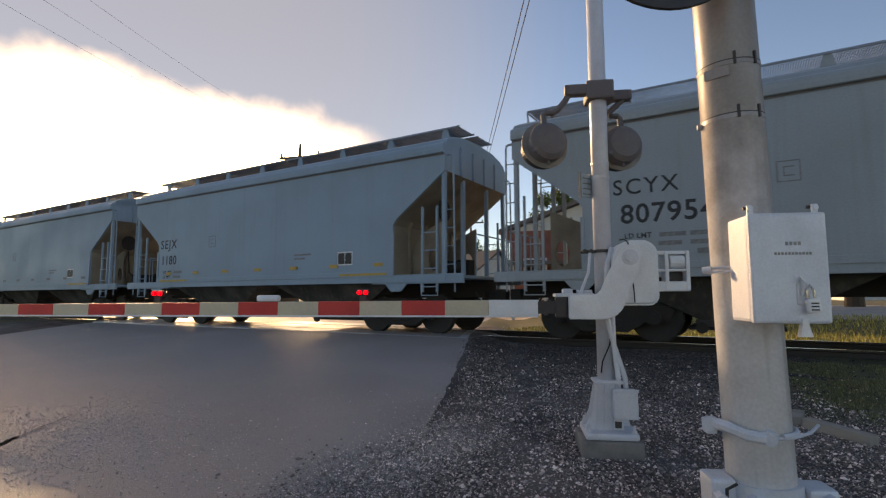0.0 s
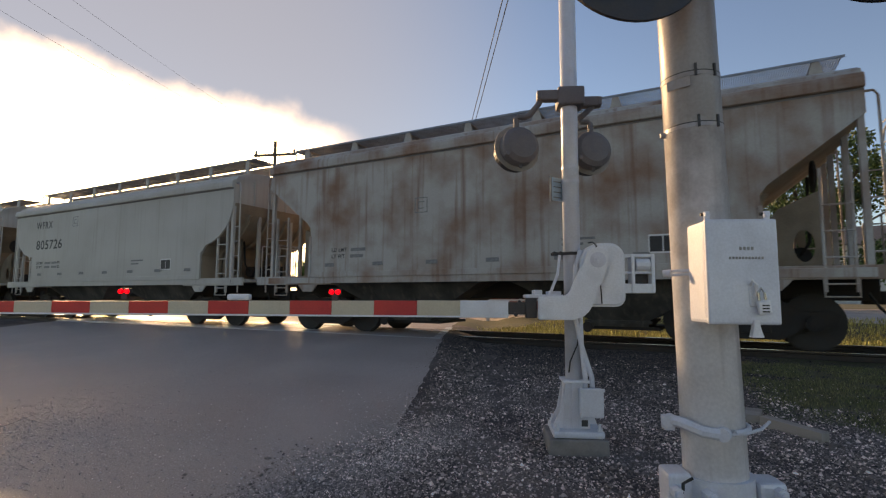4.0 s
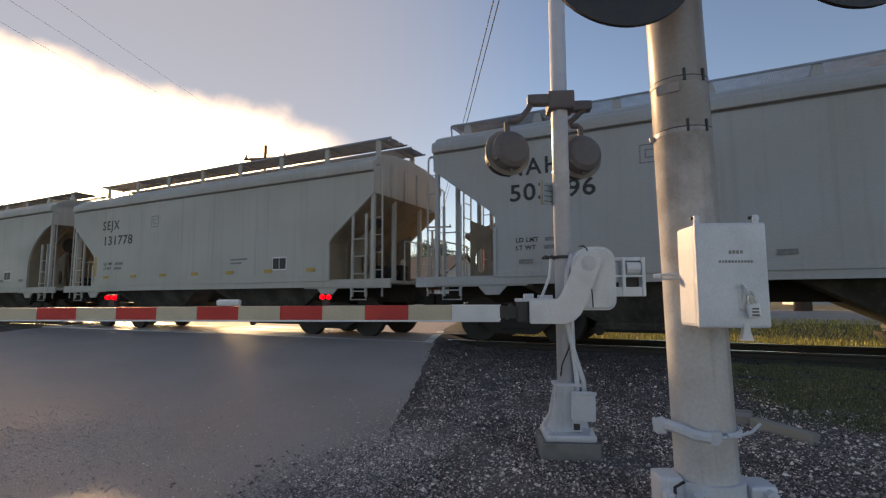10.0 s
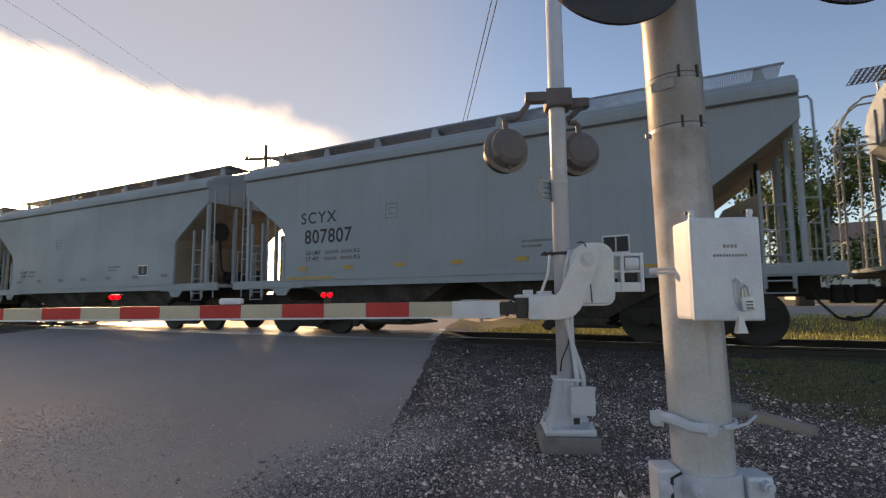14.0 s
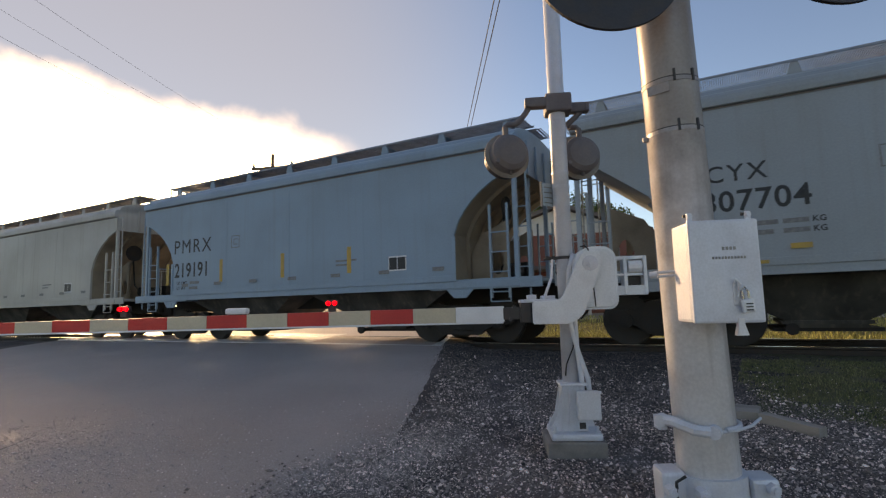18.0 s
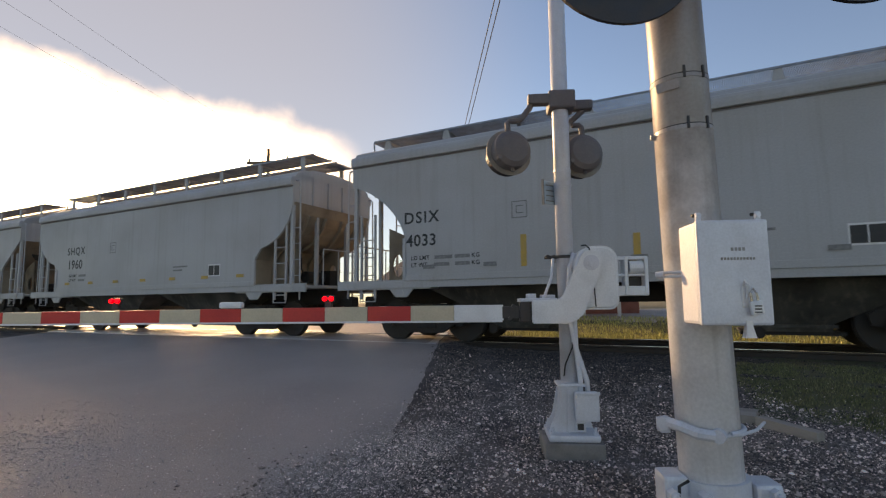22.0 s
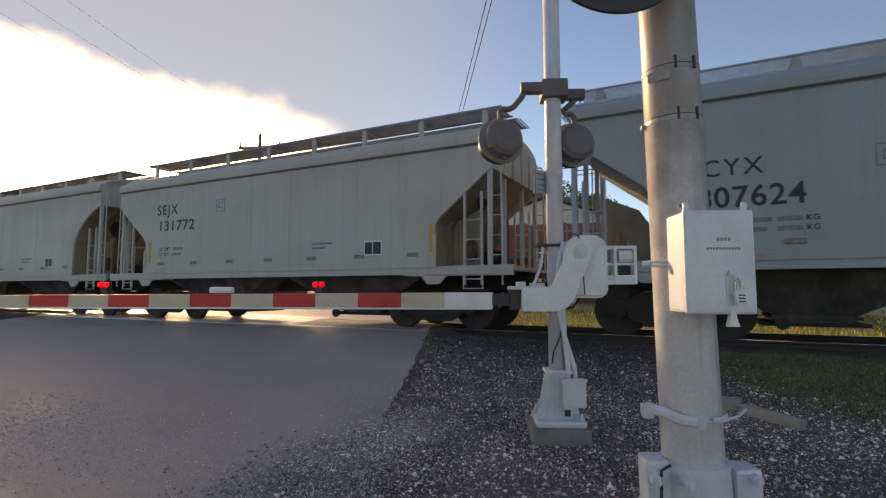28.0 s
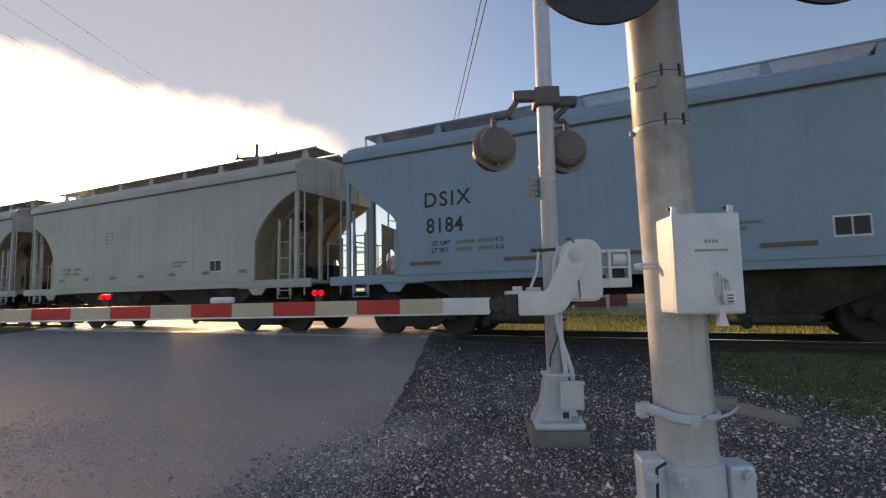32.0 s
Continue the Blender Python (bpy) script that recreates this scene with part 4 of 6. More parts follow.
def piece(name, key, build, mat, parent, m=None, label="", smooth=False):
    """A part whose mesh is shared by all alike parts; its paint belongs to the object."""
    key = (name, key)
    if key not in MESH:
        bm = bmesh.new()
        build(bm)
        if smooth:
            for f in bm.faces:
                f.smooth = True
        me = bpy.data.meshes.new(name)
        bm.to_mesh(me)
        bm.free()
        me.materials.append(M["bogie"])
        MESH[key] = me
    ob = new(name, MESH[key])
    ob.parent = parent
    if m is not None:
        ob.matrix_local = m
    ob.material_slots[0].link = "OBJECT"
    ob.material_slots[0].material = M[mat] if isinstance(mat, str) else mat
    if label:
        ob["label"] = label
    return ob


def side_outline(style):
    inset = {"angled": 1.40, "round": 1.30, "deep": 1.42, "low": 1.28}[style]
    hi, lo = {"angled": (3.62, 2.62), "round": (3.42, 2.25), "deep": (3.55, 2.35), "low": (3.32, 2.35)}[style]
    half = [(END, EAVE - DROP[style]), (END, hi)]
    if style == "deep":
        for k in range(1, 7):
            a = k / 7 * math.pi / 2
            half.append((END - inset * (0.45 * k / 7 + 0.55 * math.sin(a)), hi - (hi - lo) * (0.45 * k / 7 + 0.55 * (1 - math.cos(a)))))
        half.append((END - inset, lo - 0.05))
    elif style == "round":
        for k in range(1, 7):
            a = k / 7 * math.pi / 2
            half.append((END - inset * (1 - math.cos(a)) * 0.98 - 0.12 * k / 7, hi - (hi - lo) * math.sin(a)))
        half.append((END - inset, lo - 0.25))
    else:
        half.append((END - inset + 0.1, lo + 0.02))
        half.append((END - inset, lo - 0.12))
    half.append((END - inset, SILL))
    return half + [(-x, z) for x, z in reversed(half)], inset, hi


def build_side(style):
    def build(bm):
        outline, inset, hi = side_outline(style)
        prism(bm, outline, -0.03, 0.03)
    return build


def build_eave(bm):
    """The rolled top chord: a bulging strip over a shadow gap."""
    out = [(0.02, EAVE + 0.06), (-0.03, EAVE + 0.055), (-0.075, EAVE + 0.03), (-0.100, EAVE - 0.02), (-0.108, EAVE - 0.10), (-0.100, EAVE - 0.17), (-0.085, EAVE - 0.185), (0.02, EAVE - 0.185)]
    prism(bm, out, -END, END, "x")


def build_eave_shadow(bm):
    """The shadow under the top chord, put in as a dark strip."""
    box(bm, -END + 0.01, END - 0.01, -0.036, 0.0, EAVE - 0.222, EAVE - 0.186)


def build_band(style):
    def build(bm):
        inset = side_outline(style)[1]
        box(bm, -(END - inset), END - inset, -0.05, 0.0, SILL + 0.015, SILL + 0.14, 0.006)
    return build


def build_stiffener(style):
    def build(bm):
        inset, hi = side_outline(style)[1:]
        box(bm, -0.035, 0.035, -0.058, -0.03, SILL + 0.02, hi - 1.30, 0.006)
    return build


def build_seam(bm):
    box(bm, -0.012, 0.012, -0.0355, -0.03, SILL + 0.145, EAVE - 0.30)


def build_roof(bm):
    pts = [(-HALF - 0.005, EAVE - 0.01), (-HALF + 0.10, EAVE + 0.16), (-HALF + 0.34, EAVE + 0.27), (-0.8, EAVE + 0.36), (0, EAVE + 0.41), (0.8, EAVE + 0.36), (HALF - 0.34, EAVE + 0.27), (HALF - 0.10, EAVE + 0.16), (HALF + 0.005, EAVE - 0.01)]
    prism(bm, pts, -END, END, "x")


def build_hatch(bm):
    box(bm, -END + 0.8, END - 0.8, -0.33, 0.33, EAVE + 0.36, EAVE + 0.52, 0.03)
    for k in range(9):
        x = -END + 1.2 + k * (2 * END - 2.4) / 8
        box(bm, x - 0.03, x + 0.03, -0.40, 0.40, EAVE + 0.34, EAVE + 0.56)


def build_board(bm):
    y0, y1, z, e = -0.37, 0.37, TOP - 0.03, END - 0.05
    for y in (y0, y1):
        box(bm, -e, e, y - 0.012, y + 0.012, z - 0.03, z + 0.012)
    tube(bm, [(-e + 0.02, y0, EAVE + 0.30), (-e, y0, z - 0.04), (-e + 0.03, y0, z), (-e + 0.2, y0, z)], 0.022, 6)
    tube(bm, [(-e + 0.02, y1, EAVE + 0.30), (-e, y1, z - 0.04), (-e + 0.03, y1, z), (-e + 0.2, y1, z)], 0.022, 6)
    tube(bm, [(-e, y0, z - 0.02), (-e, y1, z - 0.02)], 0.02, 6)
    n = 330
    for k in range(n):
        x = -e + 0.05 + k * (2 * e - 0.1) / (n - 1)
        vs = [bm.verts.new((x + dx, y, z + dz)) for y in (y0, y1) for dx, dz in ((-0.010, 0.0), (0.010, 0.0), (0.010, -0.018), (-0.010, -0.018))]
        for j in range(4):
            bm.faces.new((vs[j], vs[(j + 1) % 4], vs[4 + (j + 1) % 4], vs[4 + j]))


def build_stand(drop):
    def build(bm):
        foot = EAVE + 0.20 - drop
        wide = 0.16 if not drop else 0.07
        prism(bm, [(-wide, foot), (wide, foot), (0.06, TOP - 0.06), (-0.06, TOP - 0.06)], -0.36, -0.31)
        box(bm, -0.05, 0.05, -0.34, 0.30, TOP - 0.085, TOP - 0.066)
    return build


def build_end_board(bm):
    """A cross walk of open grating: bars that join a rim all round."""
    cols, rows = 19, 5
    xs = [0.50 * i / cols for i in range(cols + 1)]
    ys = [-0.40 + 0.80 * j / rows for j in range(rows + 1)]
    ys = sorted(ys + [y + 0.03 for y in ys[:-1]] + [0.37])
    grid = [[bm.verts.new((x, y, TOP - 0.08)) for x in xs] for y in ys]
    for j in range(len(ys) - 1):
        for i in range(cols):
            if i % 3 != 2 or ys[j + 1] - ys[j] < 0.04:
                bm.faces.new((grid[j][i], grid[j][i + 1], grid[j + 1][i + 1], grid[j + 1][i]))
    bmesh.ops.solidify(bm, geom=bm.faces[:], thickness=0.03)
    bmesh.ops.recalc_face_normals(bm, faces=bm.faces)


def build_end_wall(style):
    def build(bm):
        outline, inset, hi = side_outline(style)
        top = EAVE - DROP[style]
        prism(bm, [(-HALF + 0.02, hi), (HALF - 0.02, hi), (HALF - 0.02, top), (HALF - 0.12, top + 0.14), (0.8, top + 0.34), (-0.8, top + 0.34), (-HALF + 0.12, top + 0.14), (-HALF + 0.02, top)], -0.03, 0.03, "x")
        for y in (-0.9, -0.3, 0.3, 0.9):
            box(bm, 0.03, 0.07, y - 0.03, y + 0.03, hi, top + 0.1)
    return build


def end_curve(style):
    """The edge of the side sheet from the end wall down to the sill, seen from the car's end."""
    outline = side_outline(style)[0]
    return [(x - END, z) for x, z in outline[1:len(outline) // 2]]


def build_slope(style):
    def build(bm):
        pts = end_curve(style)
        prism(bm, pts + [(x - 0.05, z + 0.05) for x, z in reversed(pts)], -HALF + 0.035, HALF - 0.035)
    return build


def build_slope_rib(style):
    def build(bm):
        pts = end_curve(style)[1:]
        prism(bm, [(x + 0.002, z) for x, z in pts] + [(x + 0.075, max(z - 0.05, SILL)) for x, z in reversed(pts)], -0.03, 0.03)
    return build


def build_web(bm):
    """The upright plate over the bolster, with its round lightening hole."""
    prof = [(-0.45, 1.27), (-0.45, 1.95), (-0.20, 2.35), (0.40, 2.62), (0.40, 1.27)]
    hole = [(0.16 + 0.15 * math.cos(a), 1.72 + 0.27 * math.sin(a)) for a in (2 * math.pi * k / 16 for k in range(16))]
    for y in (-0.03, 0.03):
        ring = [bm.verts.new((u, y, w)) for u, w in prof]
        inner = [bm.verts.new((u, y, w)) for u, w in hole]
        edges = [bm.edges.new((r[i], r[(i + 1) % len(r)])) for r in (ring, inner) for i in range(len(r))]
        bmesh.ops.triangle_fill(bm, edges=edges, use_beauty=True)
    bmesh.ops.recalc_face_normals(bm, faces=bm.faces)


def build_platform(bm):
    box(bm, -0.10, 2.34, -HALF + 0.03, HALF - 0.03, SILL - 0.06, SILL + 0.01)
    for s in (-1, 1):
        box(bm, -0.10, 2.34, s * (HALF - 0.02) - 0.03, s * (HALF - 0.02) + 0.03, SILL - 0.16, SILL + 0.05, 0.01)
    box(bm, -0.14, -0.04, -HALF, HALF, SILL - 0.16, SILL + 0.05, 0.01)


def build_bracket(bm):
    prism(bm, [(-0.30, SILL - 0.16), (0.30, SILL - 0.16), (0.14, SILL - 0.33), (-0.14, SILL - 0.33)], -0.02, 0.02)
    cyl(bm, (0, -0.03, SILL - 0.24), (0, 0.03, SILL - 0.24), 0.07, n=14)


def build_ladder(wide, top, low):
    def build(bm):
        for s in (-0.5, 0.5):
            box(bm, s * wide - 0.02, s * wide + 0.02, -0.012, 0.05, low, top, 0.004)
        n = int((top - low) / 0.40)
        for k in range(n):
            z = low + 0.12 + k * 0.40
            cyl(bm, (-wide / 2, -0.02, z), (wide / 2, -0.02, z), 0.014, n=6, caps=False)
    return build


def build_end_ladder(bm):
    """Bent-over ladder that stands off the end wall."""
    for y in (0.0, 0.46):
        tube(bm, [(0.55, y, SILL - 0.05), (0.55, y, EAVE - 0.45), (0.50, y, EAVE - 0.05), (0.36, y + 0.05, EAVE + 0.24), (0.15, y + 0.12, EAVE + 0.40), (-0.35, y + 0.12, EAVE + 0.42)], 0.022, 6)
    for k in range(8):
        z = SILL + 0.15 + k * 0.40
        cyl(bm, (0.55, 0.0, z), (0.55, 0.46, z), 0.013, n=6, caps=False)
    for z in (EAVE - 0.5, ):
        for y in (0.0, 0.46):
            cyl(bm, (0.0, y, z), (0.55, y, z), 0.014, n=6, caps=False)
    box(bm, -0.02, 0.60, -0.04, 0.50, SILL - 0.10, SILL - 0.05)


def build_post(drop):
    def build(bm):
        box(bm, -0.045, 0.045, -0.045, 0.045, SILL, EAVE - drop - 0.02, 0.01)
    return build


def build_rail(bm):
    tube(bm, [(0, -0.9, SILL + 0.95), (0.02, 0.9, SILL + 0.95)], 0.018, 6)
    for y in (-0.9, -0.3, 0.3, 0.9):
        tube(bm, [(0, y, SILL), (0, y, SILL + 0.95)], 0.016, 6)


def build_long_grab(rungs):
    """An upright bar from the step up to the eave, with rungs behind it."""
    def build(bm):
        bend = [(-0.05, 0.0, EAVE - 0.22), (0.06, 0.0, EAVE - 0.22)]
        tube(bm, bend + [(0.11, 0, EAVE - 0.3), (0.12, 0.0, 2.6), (0.13, 0, SILL), (0.13, 0, SILL - 0.35)], 0.02, 6)
        for k in range(rungs):
            z = SILL + 0.25 + 0.40 * k
            cyl(bm, (-0.14, 0.0, z), (0.12, 0.0, z), 0.012, n=6, caps=False)
    return build


def build_stirrup(bm):
    tube(bm, [(-0.22, 0, SILL), (-0.21, 0, SILL - 0.42), (0.21, 0, SILL - 0.42), (0.22, 0, SILL)], 0.016, 6)


def build_brake(bm):
    cyl(bm, (0, -0.35, SILL + 0.28), (0, 0.35, SILL + 0.28), 0.16, n=16)
    box(bm, -0.18, 0.18, 0.5, 0.85, SILL, SILL + 0.5, 0.03)
    tube(bm, [(0, -0.35, SILL + 0.3), (0.1, -0.6, SILL + 0.5), (0.1, -0.7, SILL + 1.6)], 0.025, 6)
    cyl(bm, (0.16, -0.7, SILL + 1.6), (0.20, -0.7, SILL + 1.6), 0.27, n=24)


def build_centre_sill(bm):
    box(bm, -END - 0.30, END + 0.30, -0.32, 0.32, 0.82, SILL - 0.05, 0.02)


def build_hopper(bm):
    """A discharge hopper that narrows to its gate."""
    a = [(-2.35, -HALF + 0.25), (2.35, -HALF + 0.25), (2.35, HALF - 0.25), (-2.35, HALF - 0.25)]
    b = [(-0.55, -0.75), (0.55, -0.75), (0.55, 0.75), (-0.55, 0.75)]
    va = [bm.verts.new((x, y, SILL + 0.05)) for x, y in a]
    vb = [bm.verts.new((x, y, 0.42)) for x, y in b]
    vc = [bm.verts.new((x, y, 0.30)) for x, y in b]
    for p, q in ((va, vb), (vb, vc)):
        for k in range(4):
            bm.faces.new((p[k], p[(k + 1) % 4], q[(k + 1) % 4], q[k]))
    bm.faces.new(va)
    bm.faces.new(vc)
    bmesh.ops.recalc_face_normals(bm, faces=bm.faces)
    box(bm, -0.62, 0.62, -0.80, 0.80, 0.36, 0.42)


def build_gate(bm):
    box(bm, -0.75, 0.75, -0.7, 0.7, 0.24, 0.30)
    cyl(bm, (-0.5, -1.1, 0.30), (-0.5, 1.1, 0.30), 0.035, n=8)
    cyl(bm, (-0.5, -1.13, 0.30), (-0.5, -1.07, 0.30), 0.10, n=12)


def build_coupler(bm):
    box(bm, -0.05, 0.32, -0.11, 0.11, 0.76, 0.98, 0.02)
    box(bm, 0.30, 0.58, -0.16, 0.14, 0.70, 1.02, 0.04)
    box(bm, 0.48, 0.62, -0.20, -0.05, 0.74, 0.98, 0.03)


def build_hose(bm):
    tube(bm, [(0.0, -0.42, 0.95), (0.12, -0.45, 0.72), (0.35, -0.44, 0.46), (0.55, -0.42, 0.42), (0.68, -0.40, 0.45)], 0.024, 8)


def build_frame(bm):
    out = [(-1.22, 0.60), (-1.12, 0.66), (-0.75, 0.64), (-0.45, 0.82), (0.45, 0.82), (0.75, 0.64), (1.12, 0.66), (1.22, 0.60), (1.18, 0.42), (0.72, 0.36), (0.42, 0.18), (-0.42, 0.18), (-0.72, 0.36), (-1.18, 0.42)]
    prism(bm, out, -0.07, 0.07)
    for x in (-0.89, 0.89):
        cyl(bm, (x, -0.15, 0.455), (x, 0.06, 0.455), 0.13, n=14)
        cyl(bm, (x, -0.17, 0.455), (x, -0.15, 0.455), 0.08, n=10)
    box(bm, -0.30, 0.30, -0.10, 0.10, 0.28, 0.42, 0.02)


def build_spring(bm):
    for k in range(5):
        cyl(bm, (-0.24 + 0.12 * k, -0.02, 0.36), (-0.24 + 0.12 * k, -0.02, 0.62), 0.05, n=8)


def build_bolster(bm):
    box(bm, -0.22, 0.22, -1.15, 1.15, 0.56, 0.80, 0.03)


def build_wheelset(bm):
    for s in (-1, 1):
        y = s * 0.755
        cyl(bm, (0, y - 0.065, 0), (0, y + 0.065, 0), 0.457, n=32)
        cyl(bm, (0, y - s * 0.045 - 0.015, 0), (0, y - s * 0.045 + 0.015, 0), 0.483, n=32)
        cyl(bm, (0, y - 0.09, 0), (0, y + 0.09, 0), 0.12, n=14)
    cyl(bm, (0, -0.98, 0), (0, 0.98, 0), 0.075, n=12)


def build_panel(w, h):
    def build(bm):
        box(bm, 0, w, -0.004, 0.0, 0, h)
    return build


def stencil_words(words, car, m):
    """Small stencilled words, one mesh for all cars."""
    key = ("stencil_words", words)
    if key not in MESH:
        ob = lettering(words, 0.125, "black_ink", car, m, 0.003, "data_lettering", 1.1)
        MESH[key] = ob.data
    else:
        ob = new("data_lettering", MESH[key])
        ob.parent, ob.matrix_local = car, m


def graffiti(car, x, z, w, h, mat, seed):
    rnd = random.Random(seed)
    bm = bmesh.new()
    pts = []
    for k in range(8):
        x0 = x + w * k / 8
        pts += [(x0 + rnd.uniform(0, w / 5), -HALF - 0.036, z + h * rnd.random()) for i in range(4)]
    tube(bm, pts, 0.017, 4)
    for v in bm.verts:
        v.co.y = -HALF - 0.034 - (0.003 if v.co.y < -HALF - 0.036 else 0.0)
    part("graffiti", bm, mat, car, "painted scrawl on the car side")


def make_car(n, colour, style, marks, number, extra):
    """One covered hopper, n-th behind the first; its left end stands at the offset that the train's spacing gives."""
    paint = PAINT[colour]
    car = thing("hopper_car", CAR_WORDS[colour], "freight car", group="covered hoppers of the train")
    key = style
    drop = DROP[style]
    sunk = Matrix.Translation((0, 0, -drop))
    for s in (-1, 1):
        turn = pose(0, 0, 0, 0, 0, 0 if s < 0 else 180)
        piece("side_sheet", key, build_side(style), paint, car, turn @ Matrix.Translation((0, -HALF, 0)))
        inset = side_outline(style)[1]
        flank = turn @ Matrix.Translation((0, -HALF, 0))
        chord = piece("eave_strip", "", build_eave, paint, car, flank @ sunk)
        piece("eave_shadow", "", build_eave_shadow, "lamp_housing", chord, None, "dark strip for the shadow under the roof edge")
        piece("lower_band", key, build_band(style), paint, car, flank)
        for e in (-1, 1):
            piece("edge_stiffener", key, build_stiffener(style), paint, car, flank @ Matrix.Translation((e * (END - inset), 0, 0)))
        if style in ("deep", "low"):
            for k in range(1, 4):
                piece("panel_seam", "", build_seam, paint, car, flank @ Matrix.Translation((-END + inset + k * (2 * (END - inset)) / 4, 0, 0)))
        board = piece("running_board", "", build_board, "grating", car, Matrix.Translation((0, s * 0.48, 0)), "grey grating walkway on the roof")
        for k in range(8):
            piece("board_stand", drop, build_stand(drop), paint, board, turn @ Matrix.Translation((-END + 0.45 + k * (2 * END - 0.9) / 7, 0, 0)))
        piece("side_sill", "", lambda bm: box(bm, -END, END, -0.04, 0.04, SILL - 0.13, SILL + 0.012, 0.008), paint, car, Matrix.Translation((0, s * (HALF - 0.01), 0)))
    piece("roof", "", build_roof, paint, car, sunk)
    piece("hatch_cover", "", build_hatch, paint, car, sunk)
    piece("centre_sill", "", build_centre_sill, "bogie", car)
    for x in (-2.35, 2.35):
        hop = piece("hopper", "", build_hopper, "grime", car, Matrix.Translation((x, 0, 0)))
        piece("outlet_gate", "", build_gate, "bogie", hop)
    for s in (-1, 1):
        turn = pose(0, 0, 0, 0, 0, 0 if s > 0 else 180)
        at_end = turn @ Matrix.Translation((END, 0, 0))
        piece("end_wall", key, build_end_wall(style), paint, car, at_end @ Matrix.Translation((-0.03, 0, 0)))
        # brown sheet and ribs at one end, the car's paint at the other
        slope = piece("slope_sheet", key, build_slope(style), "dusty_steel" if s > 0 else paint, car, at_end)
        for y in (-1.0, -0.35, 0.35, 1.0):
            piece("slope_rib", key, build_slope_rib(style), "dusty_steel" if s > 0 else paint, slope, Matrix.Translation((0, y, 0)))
        piece("end_board", "", build_end_board, "grating", car, at_end @ Matrix.Translation((0.02 if s < 0 else -0.30, 0, -0.13)))
        plat = piece("end_platform", "", build_platform, paint, car, turn @ Matrix.Translation((END - 1.9, 0, 0)))
        piece("end_rail", "", build_rail, paint, plat, Matrix.Translation((2.28, 0, 0)))
        if s > 0:
            piece("brake_gear", "", build_brake, "bogie", plat, Matrix.Translation((1.15, 0, 0)))
        piece("coupler", "", build_coupler, "bogie", car, turn @ Matrix.Translation((END + 0.16, 0, 0)))
        piece("brake_hose", "", build_hose, "black_cable", car, turn @ Matrix.Translation((END + 0.12, 0, 0)))
        for y in (-1, 1):
            piece("bolster_web", "", build_web, "dusty_steel", car, turn @ Matrix.Translation((END - 0.92, y * 0.85, 0)))
            piece("corner_post", drop, build_post(drop), paint, car, turn @ Matrix.Translation((END - 0.06, y * (HALF - 0.05), 0)))
            piece("inner_post", drop, build_post(drop), paint, car, turn @ Matrix.Translation((END - 0.10, y * 0.62, 0)))
            piece("ladder", "low", build_ladder(0.38, 2.85, SILL - 0.35), paint, car, turn @ Matrix.Translation((END - 0.42, y * (HALF + 0.0), 0)) @ pose(0, 0, 0, 0, 0, 0 if y < 0 else 180))
            if y < 0 and s < 0:
                piece("end_ladder", "", build_end_ladder, paint, car, at_end @ Matrix.Translation((0.0, -HALF + 0.05, 0)))
            piece("grab_bar", s, build_long_grab(7 if s < 0 else 4), paint, car, turn @ Matrix.Translation((END + 0.06, y * (HALF - 0.06), 0)))
            piece("stirrup_step", "", build_stirrup, paint, car, turn @ Matrix.Translation((END - 0.42, y * HALF, 0)))
            piece("jacking_bracket", "", build_bracket, paint, car, turn @ Matrix.Translation((END - 1.32, y * HALF, 0)))
        truck = new("truck")
        truck.parent, truck.matrix_local = car, Matrix.Translation((s * (END - 1.60), 0, 0))
        truck["label"] = "dark two-axle freight truck"
        for x in (-0.89, 0.89):
            WHEELS[x].append(piece("wheelset", "", build_wheelset, "wheel_steel", truck, Matrix.Translation((x, 0, 0.457))))
        for y in (-1, 1):
            piece("side_frame", "", build_frame, "bogie", truck, pose(0, 0, 0, 0, 0, 0 if y < 0 else 180) @ Matrix.Translation((0, -1.0, 0)))
            piece("spring_nest", "", build_spring, "bogie", truck, pose(0, 0, 0, 0, 0, 0 if y < 0 else 180) @ Matrix.Translation((0, -1.0, 0)))
        piece("bolster", "", build_bolster, "bogie", truck)
    # lettering near the left end of the side that faces the road
    face = -HALF - 0.034
    stand = lambda x, z: pose(x, face, z, 90, 0, 0)
    off, z1, z2, size = extra.get("text", (2.15, 2.9, 2.35, 0.45))
    x0 = -END - 0.25 + off
    ink = "black_ink" if not extra.get("faded") else "faded_ink"
    if extra.get("patch"):
        for z, w in ((z1, 0.95), (z2, 1.16)):
            piece("number_patch", w, build_panel(w, 0.35), "white_ink", car, Matrix.Translation((x0 - 0.05, face + 0.0035, z - 0.175)), "white repainted patch")
    if marks:
        lettering(marks, size * (0.72 if marks == "WFRX" and not extra.get("patch") else {"CEFX": 0.82, "SCYX": 0.86, "SHQX": 0.78}.get(marks, 0.93)), ink, car, stand(x0, z1 - 0.36 * size), 0.0 if "M" in marks else 0.003 if "SCYX" in marks else 0.006, "reporting_mark", 1.2)
    if number:
        lettering(number, size * (1.04 if marks == "SCYX" else 0.93), ink, car, stand(x0 + (0.12 if marks == "SCYX" else 0.06), z2 - 0.36 * size) @ Matrix.Diagonal((extra.get("wide", 1.0), 1, 1, 1)), 0.016 * size, "car_number", 1.08)
    zd = min(z2 - 0.44, 1.98)
